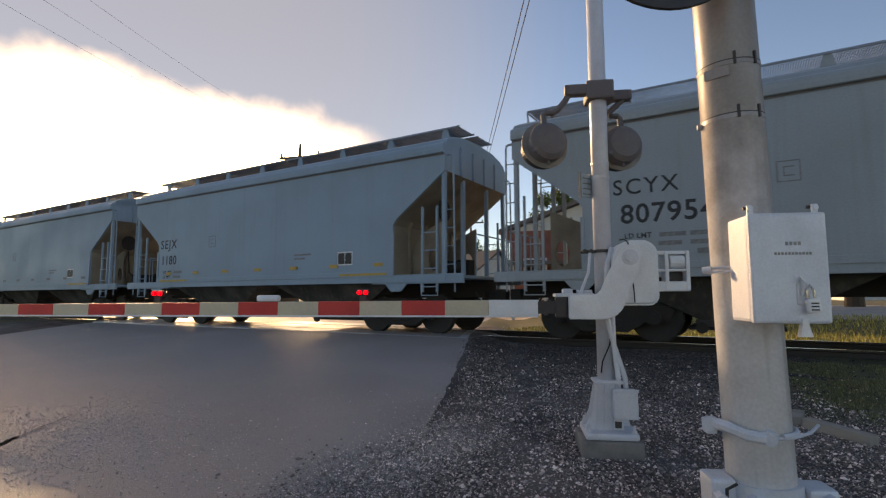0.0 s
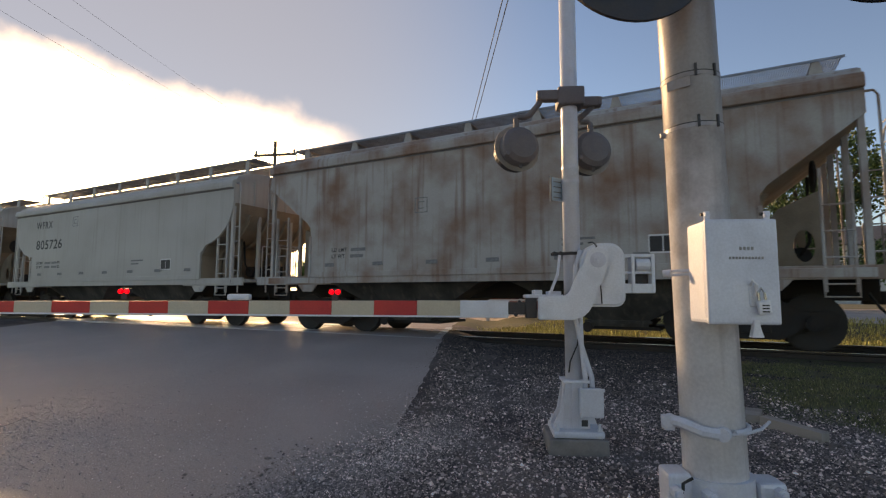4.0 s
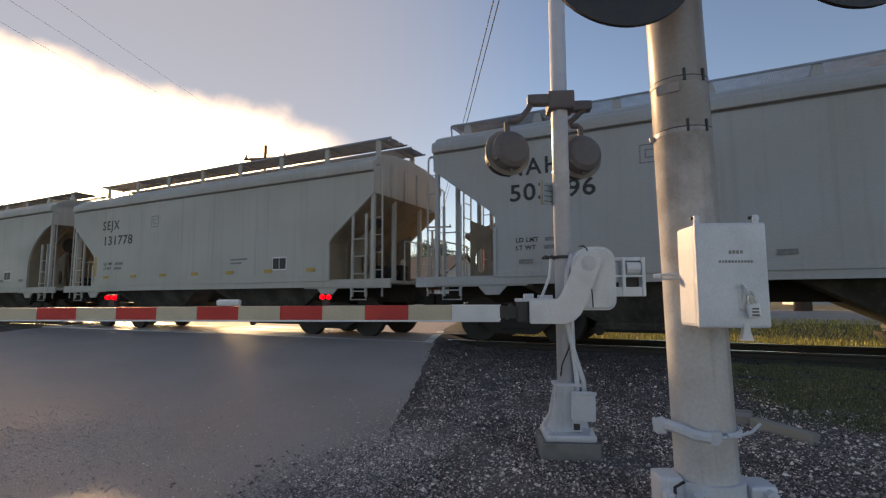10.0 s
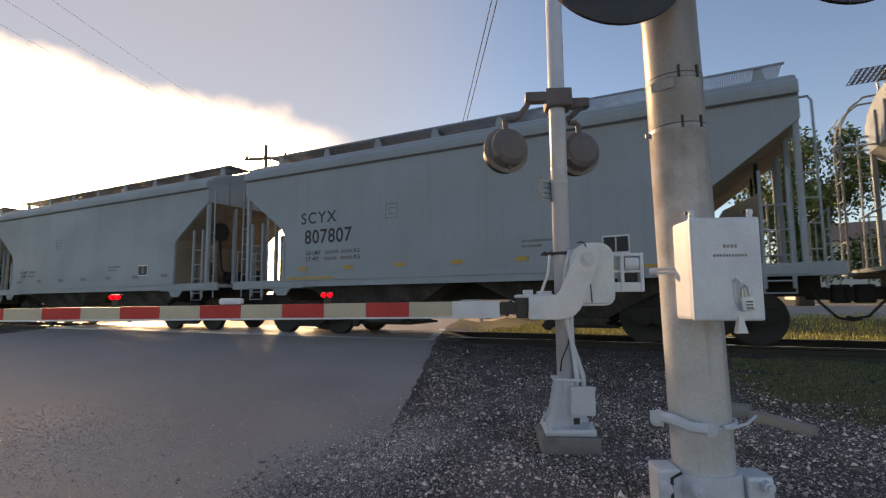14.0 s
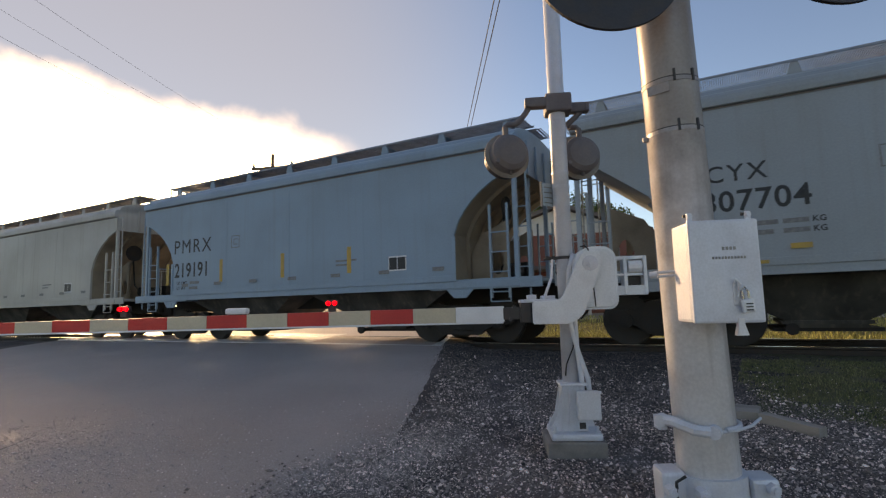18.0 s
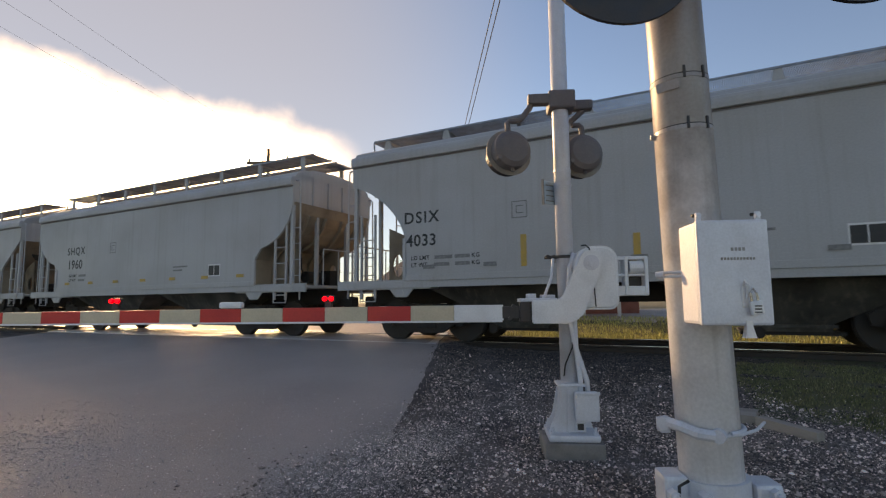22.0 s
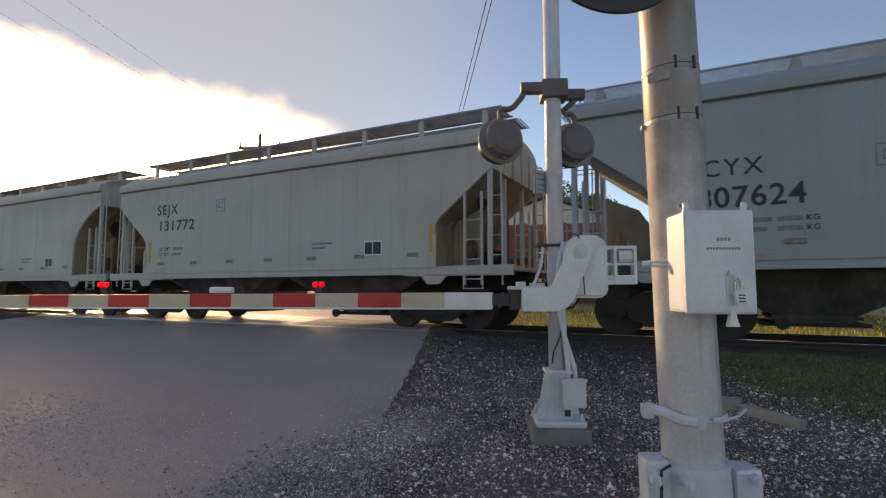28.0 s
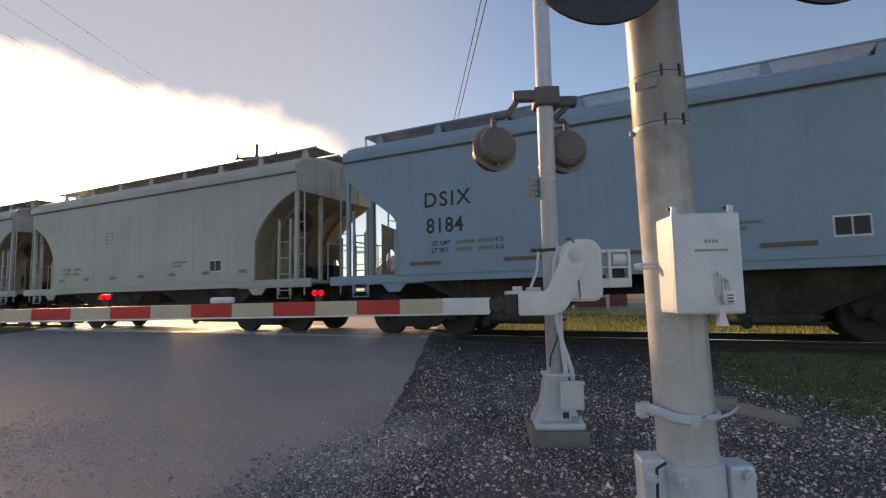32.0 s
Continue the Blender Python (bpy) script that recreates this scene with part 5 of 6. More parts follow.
    for k, words in enumerate(("LD LMT", "LT WT")):
        stencil_words(words, car, stand(x0 + 0.18, zd - k * 0.15))
        piece("data_line", k, build_panel(0.42 - 0.05 * k, 0.075), "faded_ink", car, Matrix.Translation((x0 + 0.76 - 0.02 * k, face + 0.003, zd - k * 0.15)))
        if marks in ("SCYX", "DSIX", "WFRX"):
            stencil_words("KG", car, stand(x0 + 1.62, zd - k * 0.15))
            piece("data_line", k + 2, build_panel(0.34, 0.075), "faded_ink", car, Matrix.Translation((x0 + 1.24, face + 0.003, zd - k * 0.15)))
    for k in range(2):
        piece("side_note", k, build_panel(0.62 - 0.22 * k, 0.045), "faded_ink", car, Matrix.Translation((END - 4.6, face + 0.003, 1.92 - k * 0.10)))
    stencil = piece("consolidated_stencil", "", build_panel(0.47, 0.33), "white_ink", car, Matrix.Translation((END - 3.08, face + 0.003, 1.62)), "black stencil panel in a white frame")
    for k in range(2):
        piece("stencil_window", k, build_panel(0.205, 0.27), "black_ink", stencil, Matrix.Translation((0.02 + k * 0.225, -0.003, 0.03)))
    def build_c_mark(bm):
        for a, b, c, d in ((0, 0.32, 0, 0.02), (0, 0.32, 0.32, 0.34), (0, 0.02, 0, 0.34), (0.30, 0.32, 0, 0.34), (0.09, 0.24, 0.09, 0.11), (0.09, 0.24, 0.23, 0.25), (0.09, 0.11, 0.09, 0.25)):
            box(bm, a, b, -0.004, 0.0, c, d)
    piece("square_mark", "", build_c_mark, "faded_ink", car, Matrix.Translation((x0 + 2.5, face + 0.003, z1 - 0.22)))
    for k in range(0 if "plates" in extra else 7):
        piece("reflector_strip", "", build_panel(0.28, 0.085), "yellow_ink" if extra.get("yellow") else "faded_ink", car, Matrix.Translation((-END + 1.9 + k * 1.4, -HALF - 0.052, SILL + 0.26)))
    for k in range(5 if extra.get("dashes") else 0):
        piece("reflector_dash", "", build_panel(0.75, 0.07), "brown_ink", car, Matrix.Translation((-END + 1.75 + k * 2.15, -HALF - 0.053, SILL + 0.22)), "brownish reflector dash")
    if extra.get("sill"):
        lettering(extra["sill"], 0.135, "black_ink", car, pose(-END + 4.75, -HALF - 0.053, 1.29, 90, 0, 0), 0.005, "sill_lettering")
    if extra.get("stripe"):
        for x in (-END + 1.55, END - 3.0):
            piece("orange_stripe", "", build_panel(1.45, 0.055), "yellow_ink", car, Matrix.Translation((x, -HALF - 0.051, SILL + 0.05)), "faded orange stripe")
    if extra.get("graffiti"):
        for k, mat in enumerate(extra["graffiti"]):
            graffiti(car, extra.get("scrawl", 0.75) + 1.5 * k, 1.95 if "scrawl" in extra else 1.80, 0.6 if "scrawl" in extra else 1.0, 0.45, mat, n * 7 + k)
    for x, z in extra.get("bars", ()):
        piece("vertical_mark", "", build_panel(0.12, 0.62), extra.get("bar_mat", "yellow_ink"), car, Matrix.Translation((-END + x - 0.32, face + 0.002, z - 0.31)), "dull upright bar" if extra.get("bar_mat") else "yellow upright bar")
    for x, z in extra.get("plates", ()):
        piece("yellow_plate", "", build_panel(0.50, 0.22), "yellow_ink", car, Matrix.Translation((-END + x - 0.50, face + 0.002, z - 0.11)), "yellow reflective plate")
    return car


CAR_WORDS = {
    "grey_green": "pale blue-grey covered hopper car, dusty, with black lettering",
    "teal": "blue-grey covered hopper car, weathered, with black lettering",
    "grey": "light grey covered hopper car with black lettering",
    "cream": "dirty cream covered hopper car with rust streaks",
    "rusty": "pale covered hopper car blotched with brown rust",
}
# colour, shape of the end, marks, number, extras; from the front of the train backwards, with the shift of its left end
CARS = [
    ("grey", "angled", "", "", 0.0, {}),
    ("grey_green", "angled", "SCYX", "807954", 0.0, {"text": (2.21, 2.83, 2.31, 0.46)}),
    ("teal", "angled", "SEJX", "1180", -0.12, {"stripe": 1, "yellow": 1, "text": (1.76, 2.56, 2.05, 0.42)}),
    ("teal", "angled", "SEJX", "1001", -0.31, {"text": (1.82, 2.67, 2.18, 0.42), "stripe": 1, "wide": 1.17}),
    ("grey", "low", "WFRX", "805847", -0.64, {"text": (2.07, 3.44, 2.68, 0.5), "bars": ((1.8, 1.95),), "bar_mat": "brown_ink"}),
    ("rusty", "angled", "", "", -0.61, {"faded": 1}),
    ("cream", "round", "WFRX", "805726", -0.58, {"text": (1.81, 3.47, 2.71, 0.5), "bars": ((1.54, 1.95),), "bar_mat": "brown_ink", "wide": 1.22}),
    ("cream", "angled", "WSOX", "804800", -0.73, {"stripe": 1, "text": (2.26, 2.63, 2.1, 0.42), "wide": 0.89}),
    ("cream", "low", "CKIX", "1757", -0.89, {"yellow": 1, "graffiti": ["faded_ink"], "text": (1.96, 3.39, 2.92, 0.42), "bars": ((1.69, 1.95),), "bar_mat": "brown_ink", "wide": 1.25}),
    ("cream", "low", "CEFX", "312568", -0.89, {"graffiti": ["black_ink"], "scrawl": -2.1, "sill": "THROUGH SILL", "text": (2.46, 2.71, 2.27, 0.36), "stripe": 1, "wide": 1.14}),
    ("grey", "angled", "NAHX", "503196", -0.96, {"text": (1.9, 3.48, 2.98, 0.5), "bars": ((1.63, 1.95),), "bar_mat": "brown_ink", "wide": 1.13}),
    ("cream", "low", "SEJX", "131778", -1.03, {"yellow": 1, "text": (1.92, 3.27, 2.78, 0.43), "bars": ((1.65, 1.95),), "wide": 1.21}),
    ("cream", "deep", "MQRX", "110861", -1.01, {"text": (1.72, 2.61, 2.15, 0.42), "bars": ((4.35, 1.75), (6.45, 1.8)), "bar_mat": "brown_ink", "wide": 0.86}),
    ("grey_green", "angled", "SCYX", "807629", -1.07, {"stripe": 1, "yellow": 1, "text": (2.21, 2.83, 2.34, 0.46), "wide": 0.94}),
    ("grey_green", "angled", "SCYX", "807807", -1.14, {"yellow": 1, "text": (2.21, 2.87, 2.38, 0.46), "stripe": 1, "wide": 0.94}),
    ("grey_green", "angled", "", "", -1.16, {}),
    ("cream", "round", "WFRX", "805838", -1.09, {"yellow": 1, "text": (2.22, 3.36, 2.68, 0.48), "bars": ((1.95, 1.95),), "bar_mat": "brown_ink"}),
    ("grey_green", "angled", "SCYX", "807704", -0.74, {"yellow": 1, "text": (2.24, 2.89, 2.4, 0.46), "stripe": 1}),
    ("teal", "deep", "PMRX", "219191", -0.4, {"bars": ((1.45, 1.95), (3.82, 1.95), (6.15, 1.95), (8.3, 1.95)), "text": (1.71, 2.76, 2.07, 0.62), "wide": 0.83}),
    ("cream", "deep", "WFRX", "811199", -0.5, {"patch": 1, "text": (1.66, 2.50, 2.06, 0.345)}),
    ("cream", "round", "CEFX", "317006", -0.62, {"graffiti": ["faded_ink"], "plates": ((1.95, 1.75), (4.9, 1.75), (6.6, 1.75), (9.3, 1.75)), "text": (2.44, 2.75, 2.26, 0.44)}),
    ("grey", "deep", "DSIX", "4033", -0.32, {"bars": ((4.4, 1.84), (6.47, 1.72)), "text": (1.66, 2.7, 2.2, 0.38)}),
    ("grey", "round", "SHQX", "1960", -0.73, {"yellow": 1, "text": (2.17, 2.74, 2.26, 0.45)}),
    ("grey", "low", "SEJX", "131783", -0.71, {"bars": ((1.55, 1.95), (3.93, 1.7), (6.44, 1.7)), "text": (1.82, 3.32, 2.86, 0.44), "bar_mat": "brown_ink", "wide": 1.17}),
    ("grey_green", "angled", "SCYX", "807604", -0.65, {"text": (2.22, 2.85, 2.4, 0.46), "stripe": 1}),
    ("cream", "angled", "", "", -0.67, {}),
    ("grey_green", "angled", "SCYX", "807624", -0.53, {"text": (2.22, 2.88, 2.36, 0.46), "stripe": 1}),
    ("cream", "low", "SEJX", "131772", -0.63, {"bars": ((1.75, 1.95), (11.15, 1.95)), "text": (2.02, 3.18, 2.71, 0.44), "wide": 1.21}),
    ("cream", "deep", "WSOX", "804957", -0.26, {"text": (2.14, 2.7, 2.14, 0.42), "wide": 0.86}),
    ("teal", "angled", "DSIX", "8149", -0.24, {"plates": (), "dashes": 1, "text": (2.37, 2.96, 2.4, 0.5), "wide": 0.87}),
    ("teal", "angled", "DSIX", "8184", -0.16, {"plates": (), "dashes": 1, "text": (2.35, 2.92, 2.36, 0.48), "wide": 0.92}),
    ("cream", "deep", "", "", -0.16, {}),
    ("grey", "deep", "", "", -0.16, {}),
    ("grey_green", "angled", "", "", -0.16, {}),
    ("cream", "angled", "", "", -0.16, {}),
]
TRAIN = []
for i, (colour, style, marks, number, shift, extra) in enumerate(CARS):
    n = i - 1
    left = -4.90 - n * PITCH + shift
    car = make_car(n, colour, style, marks, number, extra)
    TRAIN.append((car, left + END + 0.25))


# ---- the far side ----
def make_tree(x, y, z, high, wide, seed, label):
    rnd = random.Random(seed)
    tree = thing("tree", label, "tree", Matrix.Translation((x, y, z)))
    bm = bmesh.new()
    cyl(bm, (0, 0, -0.2), (0.1, 0, high * 0.45), wide * 0.07, wide * 0.045, n=10)
    tips = []
    for k in range(9):
        a, r = k * 2.4, wide * rnd.uniform(0.2, 0.42)
        z0 = high * rnd.uniform(0.28, 0.45)
        tip = Vector((math.cos(a) * r, math.sin(a) * r, high * rnd.uniform(0.55, 0.88)))
        cyl(bm, (0.05, 0, z0), tip, wide * 0.025, wide * 0.008, n=6)
        tips.append(tip)
    part("trunk", bm, "bark", tree)
    verts, faces = [], []
    clumps = [(Vector((rnd.gauss(0, wide * 0.20), rnd.gauss(0, wide * 0.20), high * rnd.uniform(0.24, 0.97))), wide * rnd.uniform(0.07, 0.17)) for k in range(44)] + [(t, wide * 0.15) for t in tips]
    for c, r in clumps:
        for k in range(330):
            d = Vector((rnd.gauss(0, 1), rnd.gauss(0, 1), rnd.gauss(0, 0.8)))
            p = c + d.normalized() * r * rnd.uniform(0.4, 1.1)
            u = Vector((rnd.gauss(0, 1), rnd.gauss(0, 1), rnd.gauss(0, 1))).normalized() * 0.11
            w = u.cross(Vector((rnd.gauss(0, 1), rnd.gauss(0, 1), rnd.gauss(0, 1)))).normalized() * 0.06
            b = len(verts)
            verts += [p - u, p + w, p + u, p - w]
            faces.append((b, b + 1, b + 2, b + 3))
    me = bpy.data.meshes.new("crown")
    me.from_pydata(verts, [], faces)
    me.materials.append(M["leaf"])
    crown = new("crown", me)
    crown.parent = tree
    return tree


def make_house(x, y, z, w, d, h, rise, turn, wall, label, windows=4, gable_windows=0):
    house = thing("house", label, "house", pose(x, y, z, 0, 0, turn))
    bm = bmesh.new()
    box(bm, -w / 2, w / 2, 0, d, 0, h)
    part("wall", bm, wall, house)
    bm = bmesh.new()
    prism(bm, [(-0.0, h), (d, h), (d / 2, h + rise)], -w / 2 + 0.02, w / 2 - 0.02, "x")
    part("gable", bm, "siding", house)
    bm = bmesh.new()
    prism(bm, [(-0.5, h - 0.12), (-0.5, h + 0.06), (d / 2, h + rise + 0.25), (d + 0.5, h + 0.06), (d + 0.5, h - 0.12), (d / 2, h + rise + 0.05)], -w / 2 - 0.4, w / 2 + 0.4, "x")
    part("roof", bm, "shingle", house)
    spots = [pose(-w / 2 + (k + 0.5) * w / windows, -0.03, h * 0.4) for k in range(windows)]
    spots += [pose(-w / 2 - 0.03, (k + 0.5) * d / gable_windows, h * 0.4, 0, 0, -90) for k in range(gable_windows)]
    for m in spots:
        win = new("window")
        win.parent, win.matrix_local = house, m
        bm = bmesh.new()
        for a, b, c, e in ((-0.55, -0.47, 0, 1.2), (0.47, 0.55, 0, 1.2), (-0.47, 0.47, 0, 0.08), (-0.47, 0.47, 1.12, 1.2), (-0.03, 0.03, 0.08, 1.12)):
            box(bm, a, b, -0.03, 0.03, c, e)
        part("frame", bm, "white_paint", win)
        bm = bmesh.new()
        box(bm, -0.47, 0.47, 0.0, 0.02, 0.08, 1.12)
        part("pane", bm, "window_glass", win)
        bm = bmesh.new()
        box(bm, -0.62, 0.62, -0.09, 0.02, -0.06, 0.0)
        part("sill", bm, "concrete", win)
    return house


def make_utility_pole(x, y, top, label, arms=1):
    pole = thing("utility_pole", label, "utility pole", Matrix.Translation((x, y, -0.4)))
    bm = bmesh.new()
    cyl(bm, (0, 0, -0.5), (0, 0, top + 0.4), 0.16, 0.10, n=14)
    part("pole", bm, "pole_wood", pole)
    for k in range(arms):
        z = top - 0.5 - k * 1.2
        bm = bmesh.new()
        box(bm, -1.5, 1.5, -0.06, 0.06, z - 0.08, z + 0.08, m=pose(0, 0, 0, 0, 0, 22))
        arm = part("crossarm", bm, "pole_wood", pole)
        for s in (-1.35, -0.05, 1.35):
            bm = bmesh.new()
            m = pose(0, 0, 0, 0, 0, 22)
            cyl(bm, m @ Vector((s, 0, z + 0.1)), m @ Vector((s, 0, z + 0.34)), 0.09, 0.06, n=10)
            part("insulator", bm, "concrete", arm)
    return pole


def make_wire(a, b, sag, label, radius=0.015):
    bm = bmesh.new()
    a, b = Vector(a), Vector(b)
    tube(bm, [a.lerp(b, k / 24) - Vector((0, 0, sag * 4 * (k / 24) * (1 - k / 24))) for k in range(25)], radius, 5)
    return tagged(part("power_line", bm, "black_cable"), label, "cable")


make_house(-5.95, 19.9, -0.35, 10.0, 7.2, 4.2, 1.25, 109, "brick", "red-brick house with a pale low gable", gable_windows=3)
def add_porch(house, w, d):
    for k in range(5):
        bm = bmesh.new()
        box(bm, -w / 2 - 1.9, -w / 2 - 1.76, d * 0.15 + k * d * 0.2 - 0.07, d * 0.15 + k * d * 0.2 + 0.07, 0.0, 2.45, 0.01)
        part("porch_post", bm, "siding", house)
    bm = bmesh.new()
    box(bm, -w / 2 - 2.1, -w / 2 - 0.02, d * 0.06, d * 0.98, 2.45, 2.62, 0.02)
    part("porch_roof", bm, "shingle", house)
    bm = bmesh.new()
    box(bm, -w / 2 - 1.88, -w / 2 - 1.80, d * 0.15, d * 0.95, 0.92, 1.0, 0.01)
    part("porch_rail", bm, "siding", house)


add_porch(bpy.data.objects["house"], 10.0, 7.2)
make_house(16.0, 62.0, -0.35, 22.0, 12.0, 7.0, 2.4, 4, "siding", "pale low outbuilding with a dark roof", windows=3)
make_house(-30.0, 34.0, -0.35, 9.0, 8.0, 3.2, 2.4, -8, "siding", "pale sided house with a dark roof")
make_tree(-15.6, 31.0, -0.3, 10.2, 5.0, 3, "leafy green tree behind the brick house")
make_tree(-10.8, 31.0, -0.3, 9.0, 5.5, 7, "leafy dark green tree behind the brick house")
make_tree(2.6, 24.0, -0.3, 9.6, 6.5, 4, "dense green tree beyond the track")
make_tree(8.5, 23.0, -0.3, 9.2, 8.0, 5, "dense green tree beyond the track")
make_tree(14.5, 25.0, -0.3, 9.0, 8.0, 8, "dense green tree beyond the track")
make_tree(-38.0, 52.0, -0.3, 9.0, 8.0, 6, "leafy green tree in the distance")
make_tree(-24.0, 46.0, -0.3, 5.6, 6.5, 11, "low bushy green tree in the distance")
make_tree(-47.0, 60.0, -0.3, 8.0, 9.0, 12, "leafy green tree in the distance")
make_tree(-58.0, 48.0, -0.3, 7.0, 8.0, 13, "leafy green tree in the distance")
make_utility_pole(-26.6, 12.9, 10.9, "wooden utility pole with a crossarm and insulators")
make_utility_pole(-30.6, 41.5, 10.2, "wooden utility pole with a crossarm and insulators")
make_utility_pole(5.6, -14.2, 8.9, "wooden utility pole with a crossarm and insulators")
make_utility_pole(-13.6, -10.6, 9.4, "wooden utility pole with a crossarm and insulators")
for dx, dz in ((0.0, 0.0), (0.13, 0.03)):
    make_wire((5.45 - dx, -14.0, 8.15), (-30.4 - 2 * dx, 41.3, 9.75 + dz), 0.25, "thin black overhead wire")
for k, (dx, dy) in enumerate(((-1.2, -0.5), (0.0, 0.0), (1.2, 0.5))):
    make_wire((-26.6 + dx, 12.9 + dy, 10.55), (-13.6 + dx, -10.6 + dy, 9.2), 0.5, "thin black overhead wire", 0.004)


# ---- loose ground cover ----
def make_stones():
    """Crushed stone: small angular six-cornered pieces, thick on the verge and thinning out over the road's edge."""
    rnd = np.random.default_rng(4)
    count = 640000
    xs, ys, luck = rnd.uniform(-5.5, 6.0, count), rnd.uniform(-10.0, 0.75, count), rnd.random(count)
    ins = across(xs, ys)
    along = (xs - ROAD_A.x) * ROAD_D.x + (ys - ROAD_A.y) * ROAD_D.y
    keep = luck < np.exp(-np.maximum(ins + 0.03, 0.0) / np.where(along < 0.75, 0.22, 0.07))
    keep &= rnd.random(count) < np.clip((ys + 10.0) / 2.5, 0, 1) * np.clip((6.0 - xs) / 2.5, 0, 1)
    keep &= ~((xs > 0.3) & (ys > -2.7) & (rnd.random(count) < 0.86))
    xs, ys, ins = xs[keep][:235000], ys[keep][:235000], ins[keep][:235000]
    n = len(xs)
    zs = np.array([road_z(y) + 0.004 if s > 0 else ground_z(x, y) for x, y, s in zip(xs.tolist(), ys.tolist(), ins.tolist())])
    size = np.clip(rnd.lognormal(-4.98, 0.48, n), 0.004, 0.026)
    base = np.array([(1, 0, 0), (0, 1, 0), (-1, 0, 0), (0, -1, 0), (0, 0, 1), (0, 0, -1)], float)
    v = base[None] * rnd.uniform(0.55, 1.35, (n, 6, 1)) + rnd.uniform(-0.25, 0.25, (n, 6, 3))
    v *= np.stack([np.ones(n), rnd.uniform(0.6, 1.0, n), rnd.uniform(0.45, 0.85, n)], 1)[:, None]
    a = rnd.uniform(0, 6.283, n)
    c, s = np.cos(a)[:, None], np.sin(a)[:, None]
    v = np.stack([v[..., 0] * c - v[..., 1] * s, v[..., 0] * s + v[..., 1] * c, v[..., 2]], 2) * size[:, None, None]
    v += np.stack([xs, ys, zs + size * 0.25], 1)[:, None]
    tri = np.array([(0, 1, 4), (1, 2, 4), (2, 3, 4), (3, 0, 4), (1, 0, 5), (2, 1, 5), (3, 2, 5), (0, 3, 5)])
    # stones towards the track take the darker colour
    near_track = ys > -2.6 + rnd.normal(0, 1.1, n)
    for name, chosen, mat, label in (("gravel", ~near_track, "stone", "loose grey crushed gravel beside the road"), ("ballast", near_track, "dark_stone", "dark ballast stones along the track")):
        w = v[chosen]
        n = len(w)
        f = (tri[None] + 6 * np.arange(n)[:, None, None]).reshape(-1)
        me = bpy.data.meshes.new(name)
        me.vertices.add(6 * n)
        me.vertices.foreach_set("co", w.reshape(-1))
        me.loops.add(len(f))
        me.loops.foreach_set("vertex_index", f)
        me.polygons.add(8 * n)
        me.polygons.foreach_set("loop_start", np.arange(0, len(f), 3))
        me.update(calc_edges=True)
        me.materials.append(M[mat])
        tagged(new(name, me), label, name, kind="stuff")


def make_blades(name, mat, count, x0, x1, y0, y1, tall, keep, label):
    rnd = np.random.default_rng(9)
    vs, fs = [], []
    k = 0
    while k < count:
        x, y = rnd.uniform(x0, x1), rnd.uniform(y0, y1)
        if not keep(x, y, rnd.random()):
            continue
        z, h, a = ground_z(x, y) - 0.01, tall * rnd.uniform(0.4, 1.2), rnd.uniform(0, 6.28)
        w, lean = 0.006 + 0.004 * tall / 0.1, rnd.uniform(0.1, 0.6) * h
        c, s = math.cos(a), math.sin(a)
        b = 4 * k
        vs += [(x - s * w, y + c * w, z), (x + s * w, y - c * w, z), (x + c * lean * 0.5 + s * w * 0.6, y + s * lean * 0.5 - c * w * 0.6, z + h * 0.7), (x + c * lean, y + s * lean, z + h)]
        fs += [(b, b + 1, b + 2), (b, b + 2, b + 3)]
        k += 1
    me = bpy.data.meshes.new(name)
    me.from_pydata(vs, [], fs)
    me.materials.append(M[mat])
    tagged(new(name, me), label, "grass", kind="stuff")


def make_grit():
    """Loose grit that lies thinly on the asphalt."""
    rnd = np.random.default_rng(12)
    vs, fs = [], []
    while len(fs) < 8 * 9000:
        x, y = rnd.uniform(-7.5, -1.5), rnd.uniform(-8.6, -4.5)
        s = across(x, y)
        dense = 0.75 * math.exp(-((x + 5.2) ** 2 / 2.0 + (y + 7.2) ** 2 / 0.8)) + 0.5 * math.exp(-max(s, 0) / 0.3) + 0.02
        if s < 0.05 or rnd.random() > dense:
            continue
        r = float(np.clip(rnd.lognormal(-5.35, 0.45), 0.002, 0.012))
        b, z = len(vs), road_z(y) + 0.004 + r * 0.2
        a = rnd.uniform(0, 6.28)
        for k in range(4):
            q = r * rnd.uniform(0.7, 1.3)
            vs.append((x + q * math.cos(a + k * 1.57), y + q * math.sin(a + k * 1.57), z))
        vs += [(x, y, z + r * 0.6), (x, y, z - r * 0.6)]
        for k in range(4):
            fs += [(b + k, b + (k + 1) % 4, b + 4), (b + (k + 1) % 4, b + k, b + 5)]
    me = bpy.data.meshes.new("grit")
    me.from_pydata(vs, [], fs)
    me.materials.append(M["pale_grit"])
    tagged(new("grit", me), "fine pale grit scattered on the asphalt", "grit", kind="stuff")


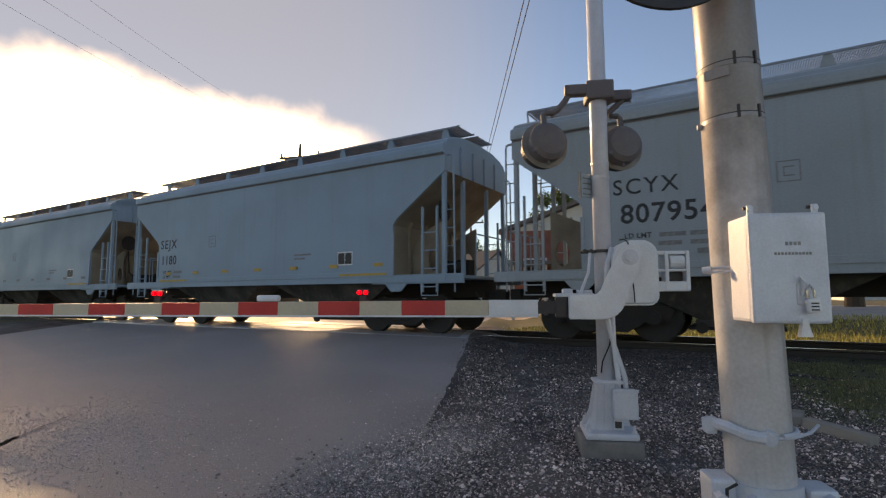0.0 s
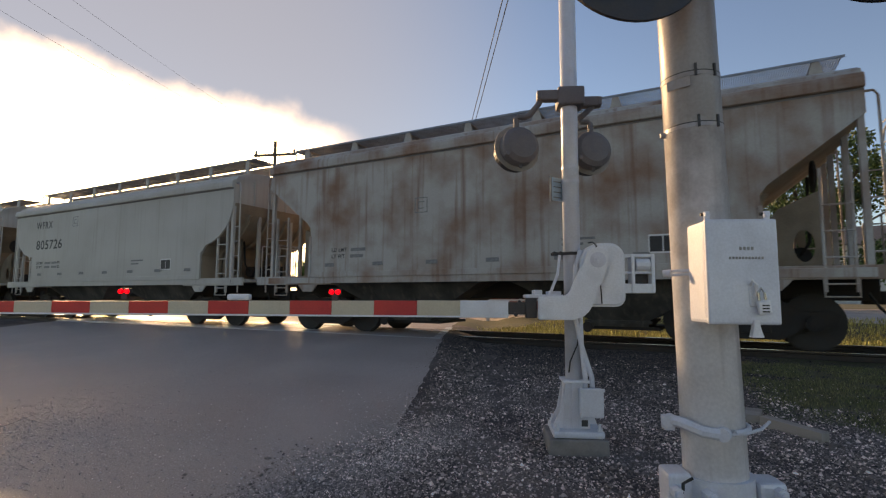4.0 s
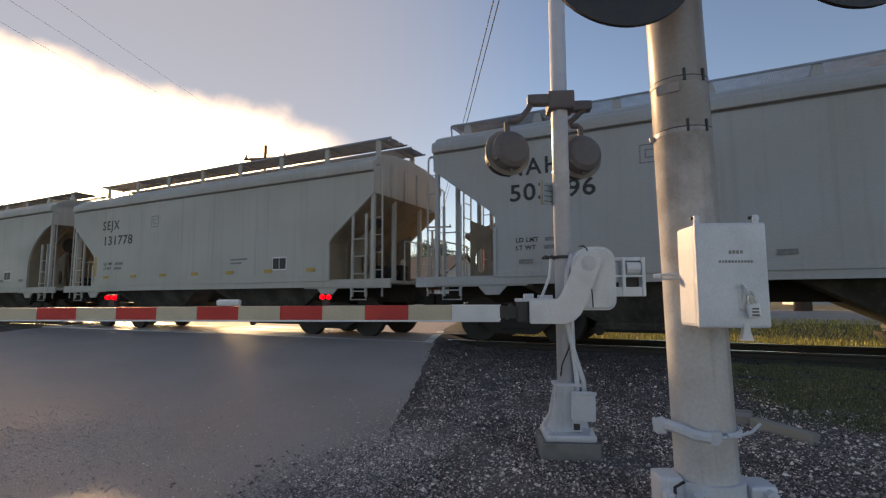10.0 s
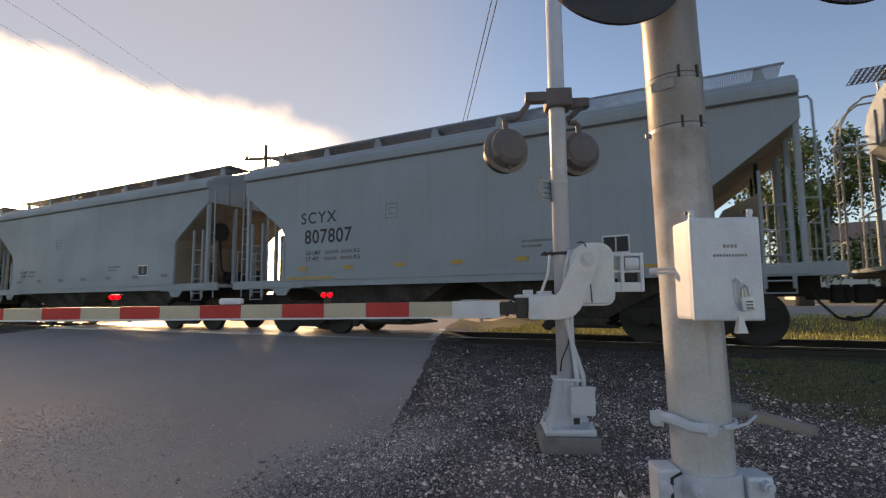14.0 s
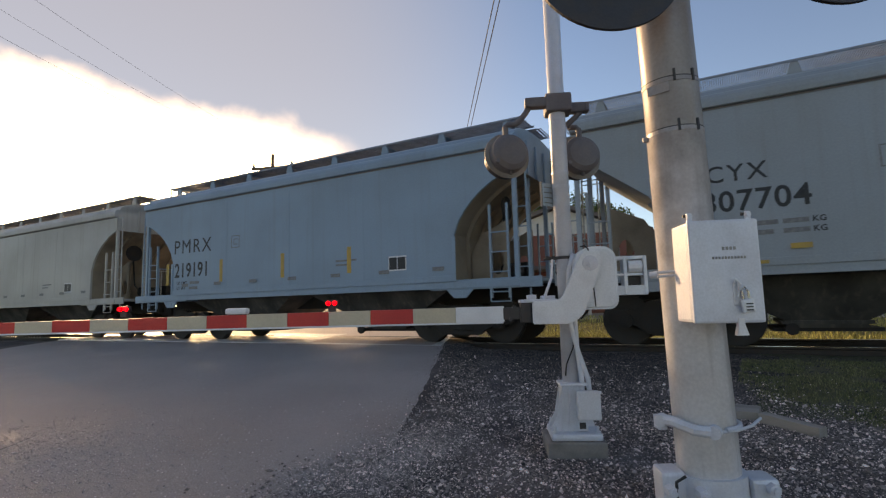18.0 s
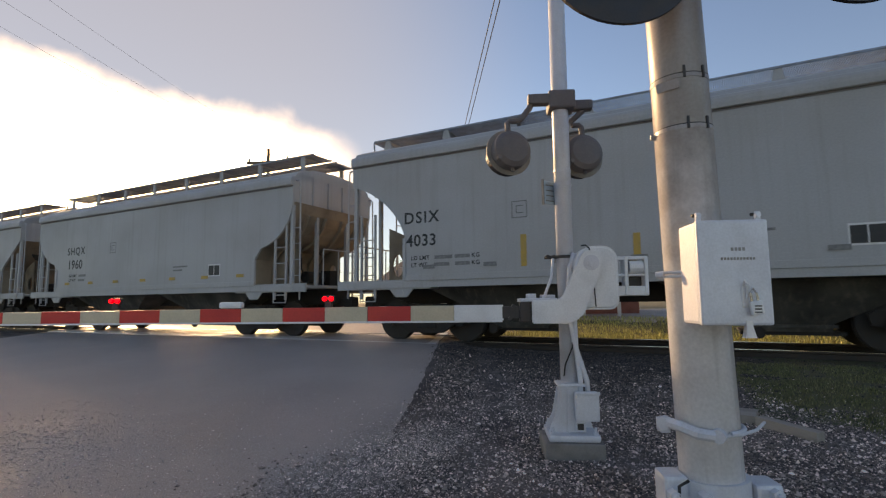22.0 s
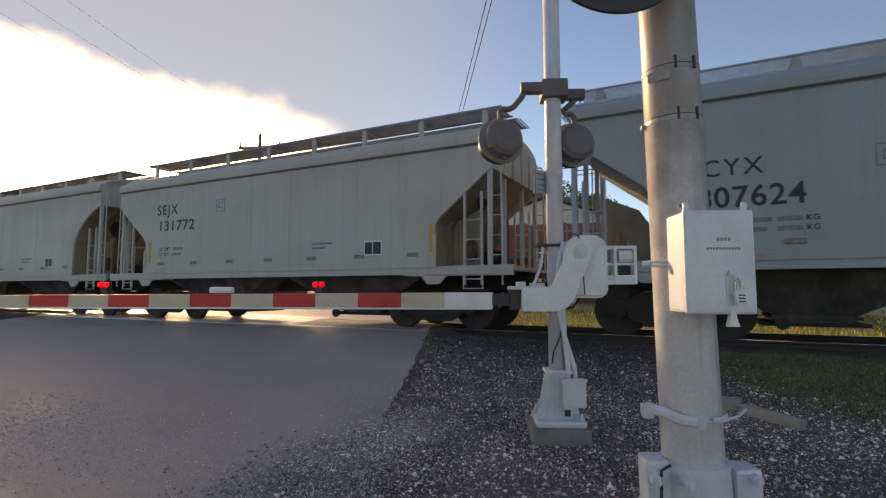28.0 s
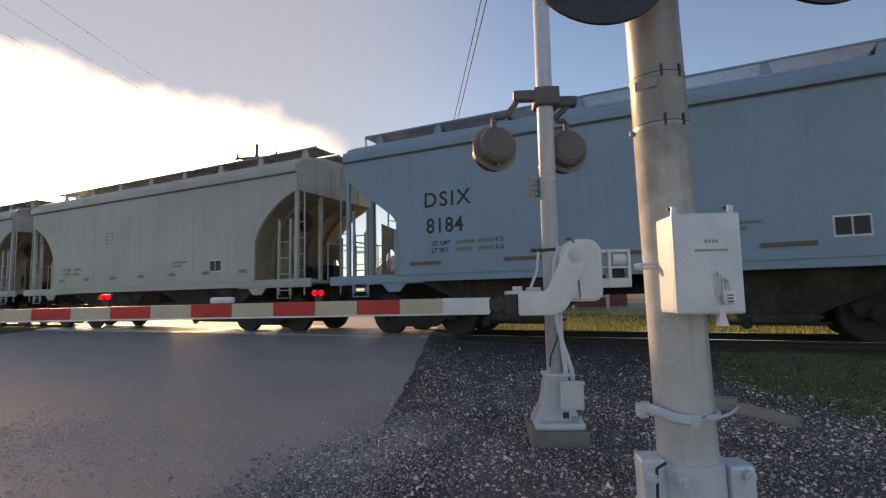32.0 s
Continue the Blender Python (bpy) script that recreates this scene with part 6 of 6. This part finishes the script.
def make_crack():
    """A crooked open crack in the asphalt, with a crumbled pale lip."""
    crack = thing("road_crack", "crooked dark crack in the asphalt with a crumbled pale lip", "crack", kind="structure")
    rnd = random.Random(3)
    for name, off, wide, mat in (("gap", 0.0, 0.016, "dark_metal"), ("lip", 0.030, 0.022, "pale_grit")):
        left, right = [], []
        for k in range(41):
            u = k / 40
            x, y = -5.05 - 1.3 * u, -8.35 + 1.5 * u
            w = 0.05 * noise.noise((u * 6, 1.0, 0)) + 0.02 * noise.noise((u * 21, 3.0, 0))
            half = wide * rnd.uniform(0.35, 1.0) * min(1, 8 * (1 - u) + 0.15)
            z = road_z(y) + (0.003 if name == "gap" else 0.005)
            nx, ny = 0.756, 0.655
            left.append((x + nx * (w + off - half), y + ny * (w + off - half), z))
            right.append((x + nx * (w + off + half), y + ny * (w + off + half), z))
        bm = bmesh.new()
        a, b = [bm.verts.new(p) for p in left], [bm.verts.new(p) for p in right]
        for k in range(40):
            bm.faces.new((a[k], b[k], b[k + 1], a[k + 1]))
        bmesh.ops.solidify(bm, geom=bm.faces[:], thickness=-0.003)
        bmesh.ops.recalc_face_normals(bm, faces=bm.faces)
        part(name, bm, mat, crack)


def make_apron():
    """Fine crushed stone trodden into the broken edge of the asphalt."""
    rnd = np.random.default_rng(21)
    count = 60000
    v, w = rnd.uniform(-2.6, 1.6, count), rnd.normal(-0.10, 0.26, count)
    w = w + np.interp(v, EDGE_V, EDGE_W)
    xs, ys = ROAD_A.x + ROAD_D.x * v + ROAD_L.x * w, ROAD_A.y + ROAD_D.y * v + ROAD_L.y * w
    keep = rnd.random(count) < np.clip((1.6 - v) / 0.8, 0, 1)
    xs, ys = xs[keep], ys[keep]
    n = len(xs)
    ins = across(xs, ys)
    zs = np.array([road_z(y) + 0.003 if q > 0 else ground_z(x, y) + 0.006 for x, y, q in zip(xs.tolist(), ys.tolist(), ins.tolist())])
    size = np.clip(rnd.lognormal(-5.45, 0.4, n), 0.002, 0.009)
    base = np.array([(1, 0, 0), (0, 1, 0), (-1, 0, 0), (0, -1, 0), (0, 0, 0.8)], float)
    c = base[None] * rnd.uniform(0.6, 1.3, (n, 5, 1)) * size[:, None, None]
    c += np.stack([xs, ys, zs], 1)[:, None]
    tri = np.array([(0, 1, 4), (1, 2, 4), (2, 3, 4), (3, 0, 4)])
    me = bpy.data.meshes.new("fine_gravel")
    me.from_pydata(c.reshape(-1, 3).tolist(), [], (tri[None] + 5 * np.arange(n)[:, None, None]).reshape(-1, 3).tolist())
    me.materials.append(M["stone"])
    tagged(new("fine_gravel", me), "fine brownish gravel trodden into the road edge", "gravel", kind="stuff")


make_crack()
make_apron()
make_grit()
make_stones()
make_blades("grass", "grass", 90000, -0.2, 6.0, -6.0, 0.2, 0.040, lambda x, y, r: x + 0.35 * (y + 2.5) > 0.15 + 0.5 * (r - 0.5) and y > -2.75 - 1.1 * max(0, x - 0.2) + 0.4 * r and r < 0.75 + 1.6 * noise.noise((x * 2.1, y * 2.1, 6.0)) + 0.5 * noise.noise((x * 6.5, y * 6.5, 1.0)), "short dark green grass beside the track")
make_blades("dry_grass", "straw", 26000, -7.0, 14.0, 4.2, 12.4, 0.13, lambda x, y, r: across(x, y) < -0.3, "yellow-green grass beyond the track")

bm = bmesh.new()
box(bm, -0.27, 0.27, -0.055, 0.055, 0.0, 0.13, 0.008)
beam = tagged(part("timber_edging", bm, "timber"), "weathered grey timber edging half buried in gravel", "timber")
beam.matrix_world = pose(0.26, -3.70, -0.49, 0, 3, -36)
bm = bmesh.new()
box(bm, -0.14, 0.12, -0.06, 0.30, 0.0, 0.135, 0.008)
beam = tagged(part("timber_block", bm, "timber"), "short weathered timber block beside the gravel", "timber")
beam.matrix_world = pose(-0.10, -3.46, -0.49, 0, 0, -4)


def motions():
    """The whole train rolls past at a steady speed."""
    for car, x in TRAIN:
        walk(car, [(t, RAILWAY @ pose(x + SPEED * t, 0, RAIL_Z)) for t in (0.0, 8.0, 16.0, 24.0, 32.0)])
    # all wheels roll alike: one keyed turn serves every wheelset at the same place in its truck
    turn = math.degrees(SPEED / 0.457)
    for x, wheels in WHEELS.items():
        walk(wheels[0], [(k / 20, pose(x, 0, 0.457, 0, turn * k / 20, 0)) for k in range(641)])
        keys = wheels[0].animation_data
        for wheel in wheels[1:]:
            wheel.rotation_mode = "QUATERNION"
            wheel.animation_data_create().action = keys.action
            wheel.animation_data.action_slot = keys.action_slot


motions()
